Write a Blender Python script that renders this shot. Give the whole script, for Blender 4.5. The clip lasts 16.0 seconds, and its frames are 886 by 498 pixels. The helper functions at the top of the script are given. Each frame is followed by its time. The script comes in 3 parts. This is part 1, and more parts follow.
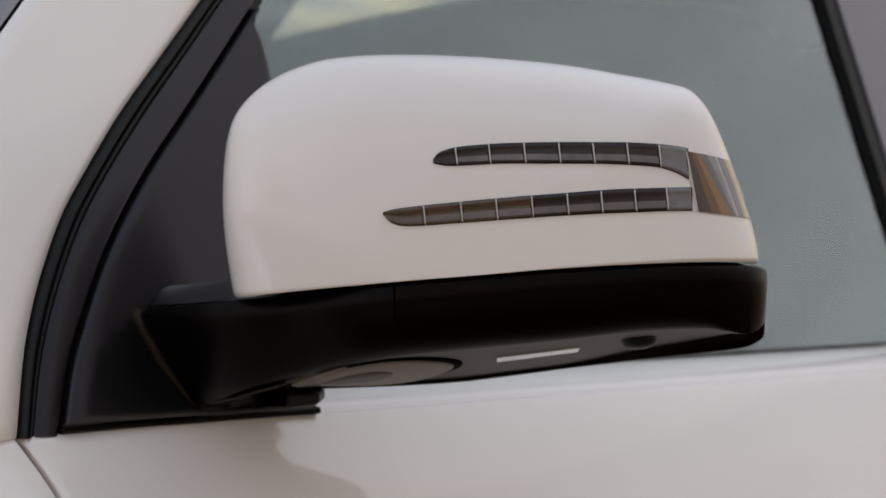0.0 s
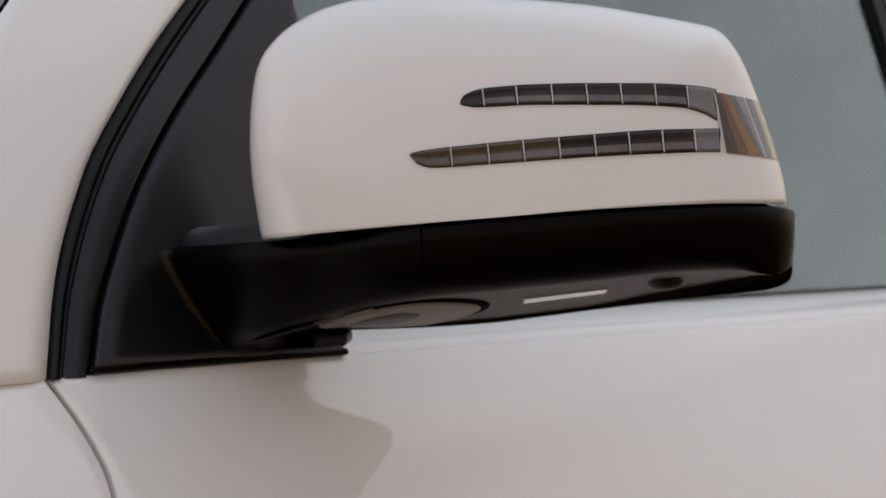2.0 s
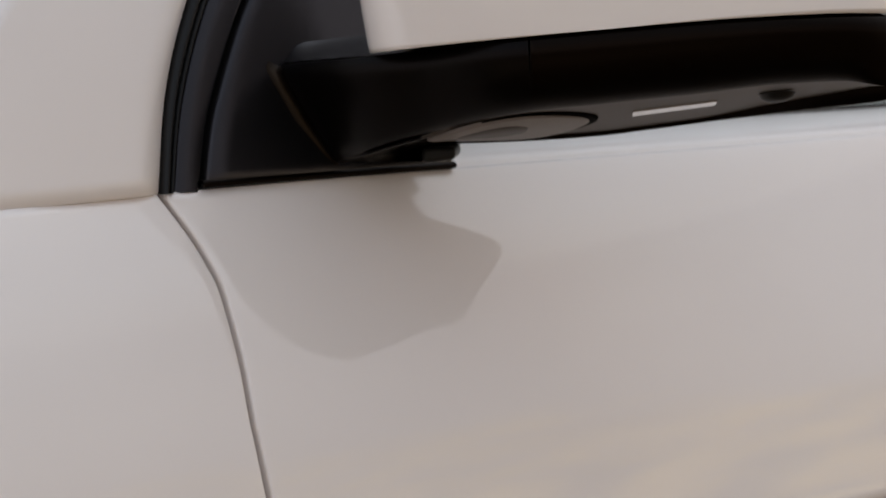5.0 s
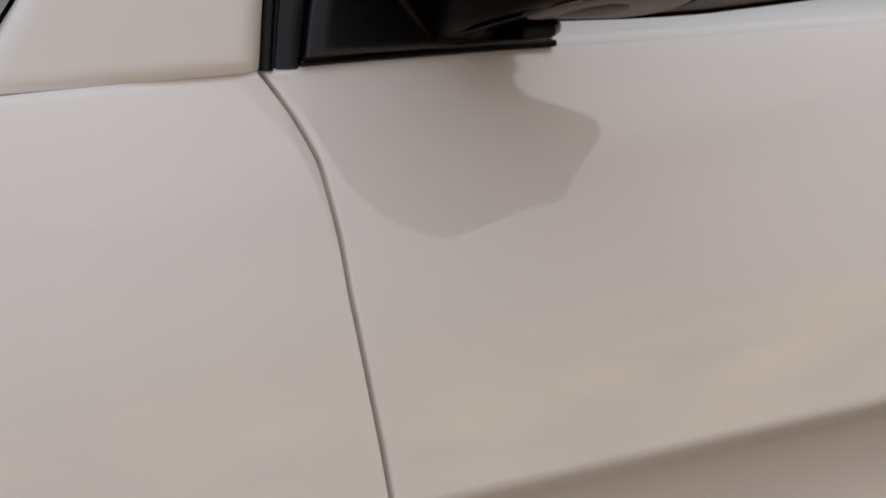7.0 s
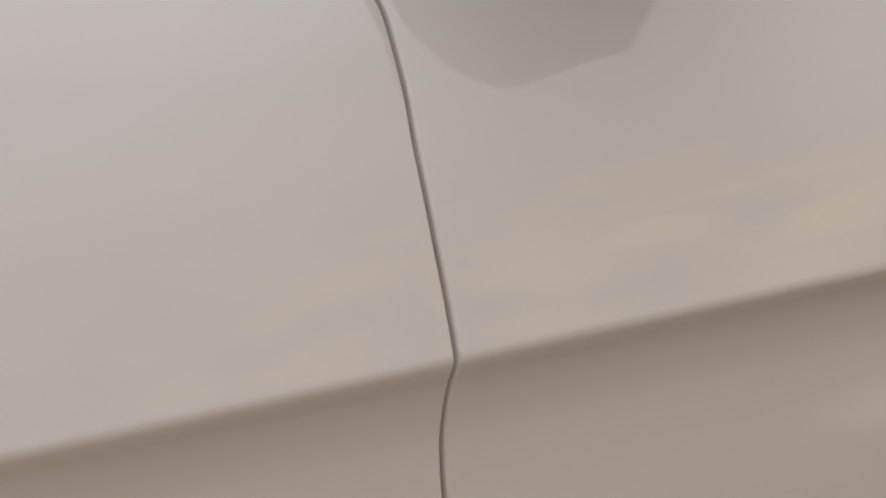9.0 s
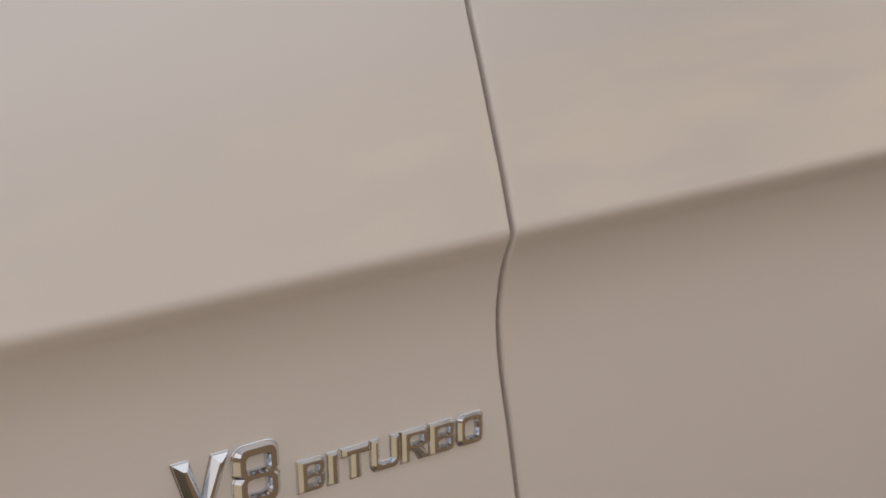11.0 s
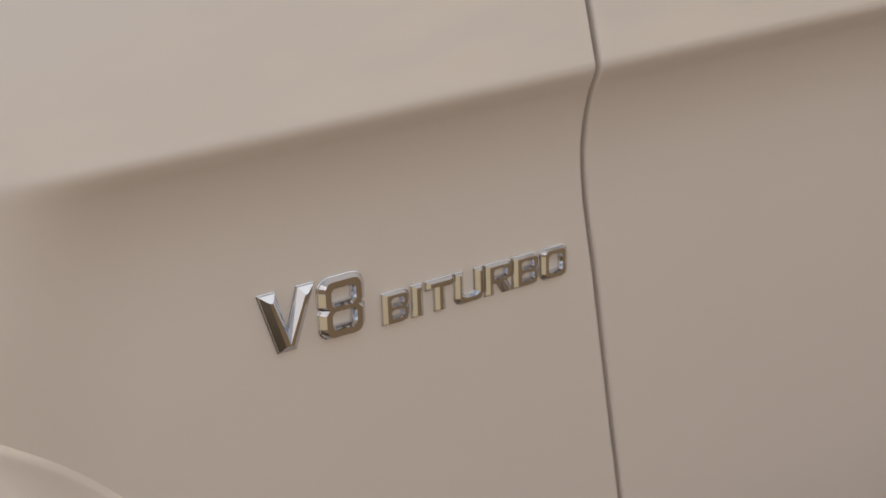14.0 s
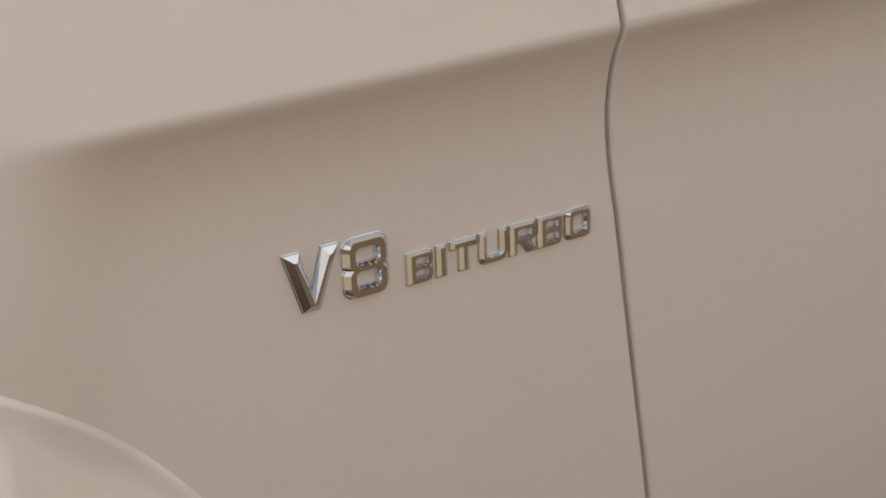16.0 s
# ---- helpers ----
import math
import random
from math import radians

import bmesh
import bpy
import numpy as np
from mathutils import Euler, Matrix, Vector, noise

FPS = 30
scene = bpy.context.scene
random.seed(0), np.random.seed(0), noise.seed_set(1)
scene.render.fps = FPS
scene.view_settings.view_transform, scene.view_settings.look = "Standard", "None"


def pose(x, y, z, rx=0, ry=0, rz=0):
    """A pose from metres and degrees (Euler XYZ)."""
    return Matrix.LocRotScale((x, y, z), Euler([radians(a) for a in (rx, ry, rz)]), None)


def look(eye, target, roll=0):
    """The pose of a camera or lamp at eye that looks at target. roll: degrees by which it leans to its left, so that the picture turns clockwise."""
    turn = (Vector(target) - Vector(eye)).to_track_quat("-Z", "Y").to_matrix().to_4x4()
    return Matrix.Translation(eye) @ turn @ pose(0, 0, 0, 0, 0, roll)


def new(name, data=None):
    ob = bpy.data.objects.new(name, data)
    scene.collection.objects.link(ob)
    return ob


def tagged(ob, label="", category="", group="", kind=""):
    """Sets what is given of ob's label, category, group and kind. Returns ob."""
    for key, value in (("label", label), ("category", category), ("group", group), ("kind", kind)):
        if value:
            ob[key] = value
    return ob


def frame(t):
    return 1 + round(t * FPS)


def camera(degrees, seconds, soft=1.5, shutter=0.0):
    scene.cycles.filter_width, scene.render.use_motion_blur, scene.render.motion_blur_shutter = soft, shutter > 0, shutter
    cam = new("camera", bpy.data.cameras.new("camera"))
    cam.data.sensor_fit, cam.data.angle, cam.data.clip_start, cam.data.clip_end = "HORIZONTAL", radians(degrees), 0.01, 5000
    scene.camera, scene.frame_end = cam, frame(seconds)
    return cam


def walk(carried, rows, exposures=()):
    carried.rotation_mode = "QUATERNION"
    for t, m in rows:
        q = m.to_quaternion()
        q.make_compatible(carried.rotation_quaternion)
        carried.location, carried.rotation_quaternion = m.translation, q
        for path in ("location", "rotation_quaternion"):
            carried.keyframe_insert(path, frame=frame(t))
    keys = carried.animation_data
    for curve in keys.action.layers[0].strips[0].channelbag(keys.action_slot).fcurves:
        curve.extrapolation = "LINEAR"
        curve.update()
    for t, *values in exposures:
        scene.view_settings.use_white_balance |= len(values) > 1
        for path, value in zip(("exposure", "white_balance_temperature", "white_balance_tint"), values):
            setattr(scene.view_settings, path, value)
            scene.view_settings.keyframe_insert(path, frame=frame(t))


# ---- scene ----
from mathutils.geometry import tessellate_polygon

cam = camera(26.0, 16.0, soft=1.7)
cam.data.dof.use_dof = True
cam.data.dof.focus_distance = 1.0
cam.data.dof.aperture_fstop = 11.0

EYE = 1.2  # height of the tripod head; heights below are given relative to it
TURNS = (
    (0.0, 91.05, -0.38, -45.0), (0.5, 90.94, -0.37, -44.93), (1.0, 90.65, -0.36, -44.78), (1.5, 90.15, -0.34, -44.56),
    (2.0, 89.3, -0.32, -44.19), (2.5, 88.44, -0.29, -43.8), (3.0, 87.41, -0.23, -43.37), (3.5, 86.51, -0.15, -42.88),
    (4.0, 85.57, -0.07, -42.32), (6.5, 81.05, 0.1, -38.71), (7.0, 80.1, 0.02, -38.0), (7.5, 78.99, -0.03, -37.47),
    (8.0, 77.79, -0.05, -36.93), (8.5, 76.68, 0.02, -36.48), (11.0, 71.87, 0.87, -34.54), (11.5, 70.88, 0.95, -34.13),
    (12.0, 69.91, 1.05, -33.72), (12.5, 69.04, 1.17, -33.36), (13.0, 68.23, 1.23, -32.9), (13.5, 67.55, 1.33, -32.44),
    (14.0, 66.96, 1.5, -32.09), (14.5, 66.56, 1.62, -31.8), (15.0, 66.22, 1.69, -31.53), (15.5, 65.91, 1.73, -31.45),
    (16.0, 65.79, 1.74, -31.41),
)
walk(cam, [(t, pose(0, 0, EYE, rx, ry, rz)) for t, rx, ry, rz in TURNS],
     exposures=[(0.0, 0.04, 6540, 10), (4.0, 0.03, 6600, 10), (7.0, 0.02, 6790, 10), (11.0, 0.01, 7080, 10), (16.0, 0.02, 7240, 10)])

# ---- world and light: a dull, dusty evening sky ----
SUN_ELEVATION, SUN_TURN = radians(60), radians(115)
world = bpy.data.worlds.new("sky")
scene.world = world
world.use_nodes = True
wn, wl = world.node_tree.nodes, world.node_tree.links
sky = wn.new("ShaderNodeTexSky")
sky.sky_type = "NISHITA"
sky.sun_disc = False
sky.sun_elevation, sky.sun_rotation = SUN_ELEVATION, SUN_TURN
sky.dust_density, sky.air_density, sky.ozone_density = 4.0, 1.0, 1.0


def world_noise(scale, stretch, detail):
    way = wn.new("ShaderNodeTexCoord")
    flat = wn.new("ShaderNodeMapping")
    flat.inputs["Scale"].default_value = (1, 1, stretch)
    cloud = wn.new("ShaderNodeTexNoise")
    cloud.inputs["Scale"].default_value, cloud.inputs["Detail"].default_value, cloud.inputs["Roughness"].default_value = scale, detail, 0.62
    wl.new(way.outputs["Generated"], flat.inputs["Vector"])
    wl.new(flat.outputs["Vector"], cloud.inputs["Vector"])
    return way, cloud


def world_mix(factor, a, b):
    m = wn.new("ShaderNodeMix")
    m.data_type = "RGBA"
    if factor is not None:
        wl.new(factor, m.inputs[0])
    for k, v in ((6, a), (7, b)):
        if isinstance(v, tuple):
            m.inputs[k].default_value = (*v, 1)
        else:
            wl.new(v, m.inputs[k])
    return m


def world_range(value, a, b, c, d):
    r = wn.new("ShaderNodeMapRange")
    r.interpolation_type = "SMOOTHSTEP"
    wl.new(value, r.inputs["Value"])
    for k, v in zip(("From Min", "From Max", "To Min", "To Max"), (a, b, c, d)):
        r.inputs[k].default_value = v
    return r.outputs["Result"]


def world_math(operation, a, b=0.0, c=0.0):
    n = wn.new("ShaderNodeMath")
    n.operation = operation
    for k, v in enumerate((a, b, c)):
        if isinstance(v, float):
            n.inputs[k].default_value = v
        else:
            wl.new(v, n.inputs[k])
    return n.outputs[0]


# cloud cover over the clear sky, paler overhead and mauve lower down
way, cover = world_noise(3.2, 1.6, 5)
up = wn.new("ShaderNodeSeparateXYZ")
wl.new(way.outputs["Generated"], up.inputs[0])
heap = world_range(cover.outputs["Fac"], 0.35, 0.68, 0.0, 1.0)
low_cloud = world_mix(heap, (4.75, 4.6, 4.85), (6.4, 6.15, 6.25))
high_cloud = world_mix(heap, (4.0, 4.85, 6.1), (5.7, 6.5, 7.6))
ceiling_edge = world_math("MULTIPLY_ADD", cover.outputs["Fac"], 0.35, up.outputs["Z"])
clouds = world_mix(world_range(ceiling_edge, 0.62, 0.90, 0.0, 1.0), low_cloud.outputs[2], high_cloud.outputs[2])
overcast = world_mix(None, sky.outputs["Color"], clouds.outputs[2])
overcast.inputs[0].default_value = 0.9
# fill light added by brightening the sky fore and aft
dome_light = wn.new("ShaderNodeVectorMath")
dome_light.operation = "SCALE"
wl.new(overcast.outputs[2], dome_light.inputs[0])
wl.new(world_math("MULTIPLY_ADD", up.outputs["X"], -0.15, world_math("MULTIPLY_ADD", world_math("MULTIPLY", up.outputs["X"], up.outputs["X"]), 0.75, 0.88)), dome_light.inputs["Scale"])
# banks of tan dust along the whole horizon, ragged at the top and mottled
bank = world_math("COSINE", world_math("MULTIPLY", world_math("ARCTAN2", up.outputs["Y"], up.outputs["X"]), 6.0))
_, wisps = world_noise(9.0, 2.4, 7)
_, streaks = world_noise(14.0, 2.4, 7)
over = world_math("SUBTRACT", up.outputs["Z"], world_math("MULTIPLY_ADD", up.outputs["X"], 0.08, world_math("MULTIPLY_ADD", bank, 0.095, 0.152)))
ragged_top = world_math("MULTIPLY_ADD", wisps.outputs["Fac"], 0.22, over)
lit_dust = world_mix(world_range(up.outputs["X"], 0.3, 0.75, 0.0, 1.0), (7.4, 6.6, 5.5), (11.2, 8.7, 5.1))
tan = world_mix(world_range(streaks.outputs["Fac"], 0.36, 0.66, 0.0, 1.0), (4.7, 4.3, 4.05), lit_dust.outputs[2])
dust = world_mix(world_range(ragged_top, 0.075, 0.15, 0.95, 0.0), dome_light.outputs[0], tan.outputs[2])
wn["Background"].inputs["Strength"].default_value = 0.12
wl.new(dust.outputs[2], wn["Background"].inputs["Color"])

sun_data = bpy.data.lights.new("sun", "SUN")
sun_data.energy, sun_data.angle, sun_data.color = 0.18, radians(60), (1.0, 0.96, 0.9)
sun = new("sun", sun_data)
sun_from = Vector((math.cos(SUN_ELEVATION) * math.sin(SUN_TURN), math.cos(SUN_ELEVATION) * math.cos(SUN_TURN), math.sin(SUN_ELEVATION)))
sun.matrix_world = look(sun_from * 30, (0, 0, 0))


# ---- materials ----
def material(name, color, rough=0.5, metal=0.0, coat=0.0, spec=0.5, vary=0.03, scale=30.0, bump=0.0, bump_scale=400.0, stain=0.0, transmission=0.0, ior=1.45, coat_rough=0.03, coat_ior=1.5, tint=(1, 1, 1)):
    m = bpy.data.materials.new(name)
    m.use_nodes = True
    nt = m.node_tree
    b = nt.nodes["Principled BSDF"]
    b.inputs["Roughness"].default_value = rough
    b.inputs["Metallic"].default_value = metal
    b.inputs["Coat Weight"].default_value = coat
    b.inputs["Specular Tint"].default_value = (*tint, 1)
    b.inputs["Coat IOR"].default_value = coat_ior
    b.inputs["Coat Roughness"].default_value = coat_rough
    b.inputs["Specular IOR Level"].default_value = spec
    b.inputs["Transmission Weight"].default_value = transmission
    b.inputs["IOR"].default_value = ior
    co = nt.nodes.new("ShaderNodeTexCoord")
    big = nt.nodes.new("ShaderNodeTexNoise")
    big.inputs["Scale"].default_value = scale * 0.12
    big.inputs["Detail"].default_value = 3
    small = nt.nodes.new("ShaderNodeTexNoise")
    small.inputs["Scale"].default_value = scale
    small.inputs["Detail"].default_value = 6
    for n in (big, small):
        nt.links.new(co.outputs["Object"], n.inputs["Vector"])
    add = nt.nodes.new("ShaderNodeMath")
    add.operation = "ADD"
    nt.links.new(big.outputs["Fac"], add.inputs[0])
    nt.links.new(small.outputs["Fac"], add.inputs[1])
    ramp = nt.nodes.new("ShaderNodeMapRange")
    ramp.inputs["From Min"].default_value, ramp.inputs["From Max"].default_value = 0.6, 1.4
    ramp.inputs["To Min"].default_value, ramp.inputs["To Max"].default_value = 1 - vary, 1 + vary
    nt.links.new(add.outputs[0], ramp.inputs["Value"])
    mul = nt.nodes.new("ShaderNodeVectorMath")
    mul.operation = "SCALE"
    mul.inputs[0].default_value = color
    nt.links.new(ramp.outputs["Result"], mul.inputs["Scale"])
    nt.links.new(mul.outputs["Vector"], b.inputs["Base Color"])
    if bump:
        fine = nt.nodes.new("ShaderNodeTexNoise")
        fine.inputs["Scale"].default_value = bump_scale
        fine.inputs["Detail"].default_value = 4
        nt.links.new(co.outputs["Object"], fine.inputs["Vector"])
        bn = nt.nodes.new("ShaderNodeBump")
        bn.inputs["Strength"].default_value = bump
        bn.inputs["Distance"].default_value = 0.001
        nt.links.new(fine.outputs["Fac"], bn.inputs["Height"])
        nt.links.new(bn.outputs["Normal"], b.inputs["Normal"])
    return m


PAINT = material("white_paint", (0.808, 0.757, 0.724), rough=0.45, coat=1.0, spec=0.2, vary=0.012, scale=12.0, bump=0.003, bump_scale=60.0, coat_rough=0.014, coat_ior=1.69)
# same white with a rougher coat, to blur reflections on the mirror cap
CAP_PAINT = material("soft_coat_white_paint", (0.808, 0.757, 0.724), rough=0.45, coat=1.0, spec=0.2, vary=0.012, scale=12.0, coat_rough=0.09, coat_ior=1.69)
BLACK = material("black_plastic", (0.0006, 0.0003, 0.0002), rough=0.30, spec=0.10, tint=(1.0, 0.72, 0.56), vary=0.15, scale=60, bump=0.08, bump_scale=2500)
ARM = material("arm_plastic", (0.0008, 0.0005, 0.0004), rough=0.32, spec=0.10, tint=(1.0, 0.88, 0.84), vary=0.12, scale=60, bump=0.08, bump_scale=2500)
SAIL = material("satin_black_plastic", (0.005, 0.0048, 0.0052), rough=0.27, spec=0.52, tint=(1.0, 0.93, 1.0), vary=0.1, scale=50, bump=0.06, bump_scale=2500)
# brown tint put in for the ground's reflection along the arm's front edge
FILLET = material("brown_sheen_plastic", (0.003, 0.0018, 0.0012), rough=0.36, spec=0.34, tint=(1.0, 0.8, 0.62), vary=0.1, scale=50, bump=0.06, bump_scale=2500)
RUBBER = material("rubber", (0.004, 0.004, 0.004), rough=0.45, spec=0.3, vary=0.15, scale=80, bump=0.08, bump_scale=1500)
GLOSS = material("gloss_black", (0.075, 0.073, 0.088), rough=0.2, coat=0.8, vary=0.05, scale=20)
PALE_GREY = material("pale_grey_plastic", (0.15, 0.128, 0.117), rough=0.5, vary=0.08, scale=80, bump=0.1, bump_scale=1500)
GREY = material("grey_plastic", (0.052, 0.042, 0.036), rough=0.55, vary=0.08, scale=80, bump=0.1, bump_scale=1500)
VOID = material("dull_black", (0.0012, 0.001, 0.001), rough=0.9, spec=0.03, vary=0.05)
DARK = material("dark_jamb", (0.012, 0.011, 0.01), rough=0.6, vary=0.1, scale=40)
CHROME = material("chrome", (0.68, 0.695, 0.73), rough=0.08, metal=1.0, vary=0.02, scale=200)
LENS = material("smoked_lens", (0.020, 0.012, 0.012), rough=0.28, coat=0.16, spec=0.4, vary=0.6, scale=120)
LENS_SHEEN = material("lens_sheen", (0.115, 0.095, 0.098), rough=0.3, coat=0.45, vary=0.4, scale=120)
RIB = material("pale_rib", (0.56, 0.52, 0.49), rough=0.2, coat=1.0, vary=0.1, scale=200)
BROWN = material("brown_lens", (0.055, 0.028, 0.012), rough=0.25, coat=0.8, vary=0.5, scale=160)
CLEAR = material("clear_lens", (0.25, 0.225, 0.215), rough=0.15, coat=1.0, vary=0.2, scale=120)
AMBER = material("amber_reflector", (0.26, 0.125, 0.035), rough=0.2, coat=1.0, vary=0.3, scale=220)
DEEP_AMBER = material("deep_amber_lens", (0.13, 0.060, 0.018), rough=0.22, coat=0.8, vary=0.4, scale=180)
SMOKE = material("grey_lens", (0.15, 0.132, 0.132), rough=0.25, coat=0.8, vary=0.3, scale=140)
GLASS = material("tinted_glass", (0.62, 0.70, 0.68), rough=0.0, vary=0.03, scale=5, transmission=1.0, ior=2.1, tint=(0.88, 1.0, 0.99))
MIRROR = material("mirror_silver", (0.85, 0.86, 0.86), rough=0.01, metal=1.0, vary=0.0)
CABIN = material("cabin_trim", (0.03, 0.03, 0.032), rough=0.8, vary=0.1, scale=20)
SAND = material("desert_ground", (0.256, 0.155, 0.077), rough=0.95, vary=0.28, scale=1.5, bump=0.6, bump_scale=40)


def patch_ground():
    """Paints sun patches across the plain and shade along the car, for its reflections."""
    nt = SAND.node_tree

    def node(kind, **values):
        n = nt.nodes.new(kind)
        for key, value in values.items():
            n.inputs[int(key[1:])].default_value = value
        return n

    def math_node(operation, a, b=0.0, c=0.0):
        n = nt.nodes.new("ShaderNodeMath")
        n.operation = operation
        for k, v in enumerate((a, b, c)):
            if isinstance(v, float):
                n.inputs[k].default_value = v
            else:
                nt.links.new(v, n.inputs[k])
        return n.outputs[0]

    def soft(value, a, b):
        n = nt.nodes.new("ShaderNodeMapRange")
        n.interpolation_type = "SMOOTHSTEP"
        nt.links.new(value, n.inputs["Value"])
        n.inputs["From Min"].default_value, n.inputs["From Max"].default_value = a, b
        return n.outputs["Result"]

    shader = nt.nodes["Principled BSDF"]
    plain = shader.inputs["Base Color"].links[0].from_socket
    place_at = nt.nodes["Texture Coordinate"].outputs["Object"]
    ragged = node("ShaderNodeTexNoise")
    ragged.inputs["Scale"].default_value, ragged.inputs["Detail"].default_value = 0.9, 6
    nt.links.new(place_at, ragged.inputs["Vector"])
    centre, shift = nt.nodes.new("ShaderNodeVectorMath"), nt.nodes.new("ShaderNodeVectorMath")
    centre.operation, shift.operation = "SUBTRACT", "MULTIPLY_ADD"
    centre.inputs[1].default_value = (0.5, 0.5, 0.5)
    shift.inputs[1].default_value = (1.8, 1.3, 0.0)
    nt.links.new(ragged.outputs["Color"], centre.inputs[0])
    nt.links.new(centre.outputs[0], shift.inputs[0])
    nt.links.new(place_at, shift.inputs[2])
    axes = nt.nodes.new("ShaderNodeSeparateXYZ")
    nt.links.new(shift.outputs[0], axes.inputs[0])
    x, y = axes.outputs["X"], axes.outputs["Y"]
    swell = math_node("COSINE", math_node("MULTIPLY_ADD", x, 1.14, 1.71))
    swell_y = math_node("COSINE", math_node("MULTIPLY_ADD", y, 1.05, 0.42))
    # pale where sunlit ground would mirror in the letters' left sides
    sun_patches = soft(math_node("ADD", swell, swell_y), 0.75, 1.3)
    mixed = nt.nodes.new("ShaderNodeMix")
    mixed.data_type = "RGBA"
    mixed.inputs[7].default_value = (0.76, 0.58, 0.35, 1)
    nt.links.new(sun_patches, mixed.inputs[0])
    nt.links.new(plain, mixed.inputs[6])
    # ground colour darkened along both car sides to stand for shade
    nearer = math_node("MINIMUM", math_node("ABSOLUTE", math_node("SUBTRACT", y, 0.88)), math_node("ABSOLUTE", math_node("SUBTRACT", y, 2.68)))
    shade_bands = nt.nodes.new("ShaderNodeVectorMath")
    shade_bands.operation = "SCALE"
    nt.links.new(mixed.outputs[2], shade_bands.inputs[0])
    nt.links.new(math_node("MULTIPLY_ADD", soft(nearer, 0.34, 0.78), 0.74, 0.26), shade_bands.inputs["Scale"])
    nt.links.new(shade_bands.outputs["Vector"], shader.inputs["Base Color"])


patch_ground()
HILL = material("desert_hills", (0.36, 0.27, 0.18), rough=0.95, vary=0.3, scale=0.05)


# ---- mesh helpers ----
def place(name, verts, faces, mat, parent=None, label="", smooth=True):
    me = bpy.data.meshes.new(name)
    me.from_pydata([(x, y, z + EYE) for x, y, z in verts], [], faces)
    me.materials.append(mat)
    bm = bmesh.new()
    bm.from_mesh(me)
    bmesh.ops.recalc_face_normals(bm, faces=bm.faces)
    bm.to_mesh(me)
    bm.free()
    if smooth:
        me.polygons.foreach_set("use_smooth", [True] * len(me.polygons))
    ob = new(name, me)
    if parent:
        ob.parent = parent
    return tagged(ob, label)


def grid(rows, closed=False):
    """Vertices and quads of a sheet from rows of equal length."""
    w = len(rows[0])
    verts = [p for r in rows for p in r]
    faces = []
    for j in range(len(rows) - 1):
        for i in range(w if closed else w - 1):
            k = (i + 1) % w
            faces.append((j * w + i, j * w + k, (j + 1) * w + k, (j + 1) * w + i))
    return verts, faces


def curve(points):
    """A smooth function through (t, value) pairs, straight beyond the ends."""
    xs = np.array([p[0] for p in points], float)
    ys = np.array([p[1] for p in points], float)
    if xs[0] > xs[-1]:
        xs, ys = xs[::-1], ys[::-1]
    h = np.diff(xs)
    s = np.diff(ys) / h
    m = np.empty_like(xs)
    m[0], m[-1] = s[0], s[-1]
    for i in range(1, len(xs) - 1):
        m[i] = 0.0 if s[i - 1] * s[i] <= 0 else 2 * s[i - 1] * s[i] / (s[i - 1] + s[i])

    def at(t):
        if t <= xs[0]:
            return float(ys[0] + m[0] * (t - xs[0]))
        if t >= xs[-1]:
            return float(ys[-1] + m[-1] * (t - xs[-1]))
        i = int(np.searchsorted(xs, t) - 1)
        a = (t - xs[i]) / h[i]
        return float((1 + 2 * a) * (1 - a) ** 2 * ys[i] + a * (1 - a) ** 2 * h[i] * m[i] + a * a * (3 - 2 * a) * ys[i + 1] + a * a * (a - 1) * h[i] * m[i + 1])
    return at


def ease(a, b, x):
    t = min(1.0, max(0.0, (x - a) / (b - a)))
    return t * t * (3 - 2 * t)


def mix(a, b, t):
    return tuple(p + (q - p) * t for p, q in zip(a, b))


# ---- the car's side: x towards the tail, y inwards, z up ----
car = new("car")
car.location = (0, 1.0, 0)
tagged(car, "white SUV parked on desert sand, one front corner shown", "car")
car_shift = Matrix.Translation((0, -1.0, 0))

UPPER = [(-0.0851, 0.9021), (-0.10, 0.8920), (-0.12, 0.8796), (-0.14, 0.8684), (-0.165, 0.8561), (-0.19, 0.8446), (-0.22, 0.8328), (-0.25, 0.8238)]
PROFILE = curve(UPPER + [(-0.285, 0.8151), (-0.312, 0.8090), (-0.3195, 0.8075), (-0.327, 0.8105), (-0.335, 0.8149), (-0.3537, 0.8219),
                         (-0.3767, 0.8268), (-0.412, 0.8283), (-0.45, 0.8278), (-0.50, 0.8283), (-0.56, 0.8300), (-0.64, 0.8340), (-0.80, 0.850)])
FADED = curve(UPPER + [(-0.285, 0.8148), (-0.34, 0.8050), (-0.40, 0.8010), (-0.45, 0.8035), (-0.50, 0.8085), (-0.60, 0.8190), (-0.80, 0.850)])
GAP = curve([(-0.0851, 0.5751), (-0.0949, 0.5797), (-0.108, 0.5856), (-0.121, 0.5901), (-0.14, 0.5941), (-0.17, 0.5940), (-0.21, 0.5914), (-0.25, 0.5926), (-0.29, 0.5952),
             (-0.32, 0.5966), (-0.354, 0.5988), (-0.39, 0.6013), (-0.45, 0.6091), (-0.506, 0.6167), (-0.567, 0.6260), (-0.647, 0.6393), (-0.80, 0.6650)])
WHEEL = (-0.021, -0.796)  # wheel centre
ARCH = 0.44


def side_y(x, zp):
    k = ease(0.225, 0.32, x)
    y = PROFILE(zp) * k + FADED(zp) * (1 - k)
    return y + (0.10 * (0.45 - x) ** 2 if x < 0.45 else 0.0)


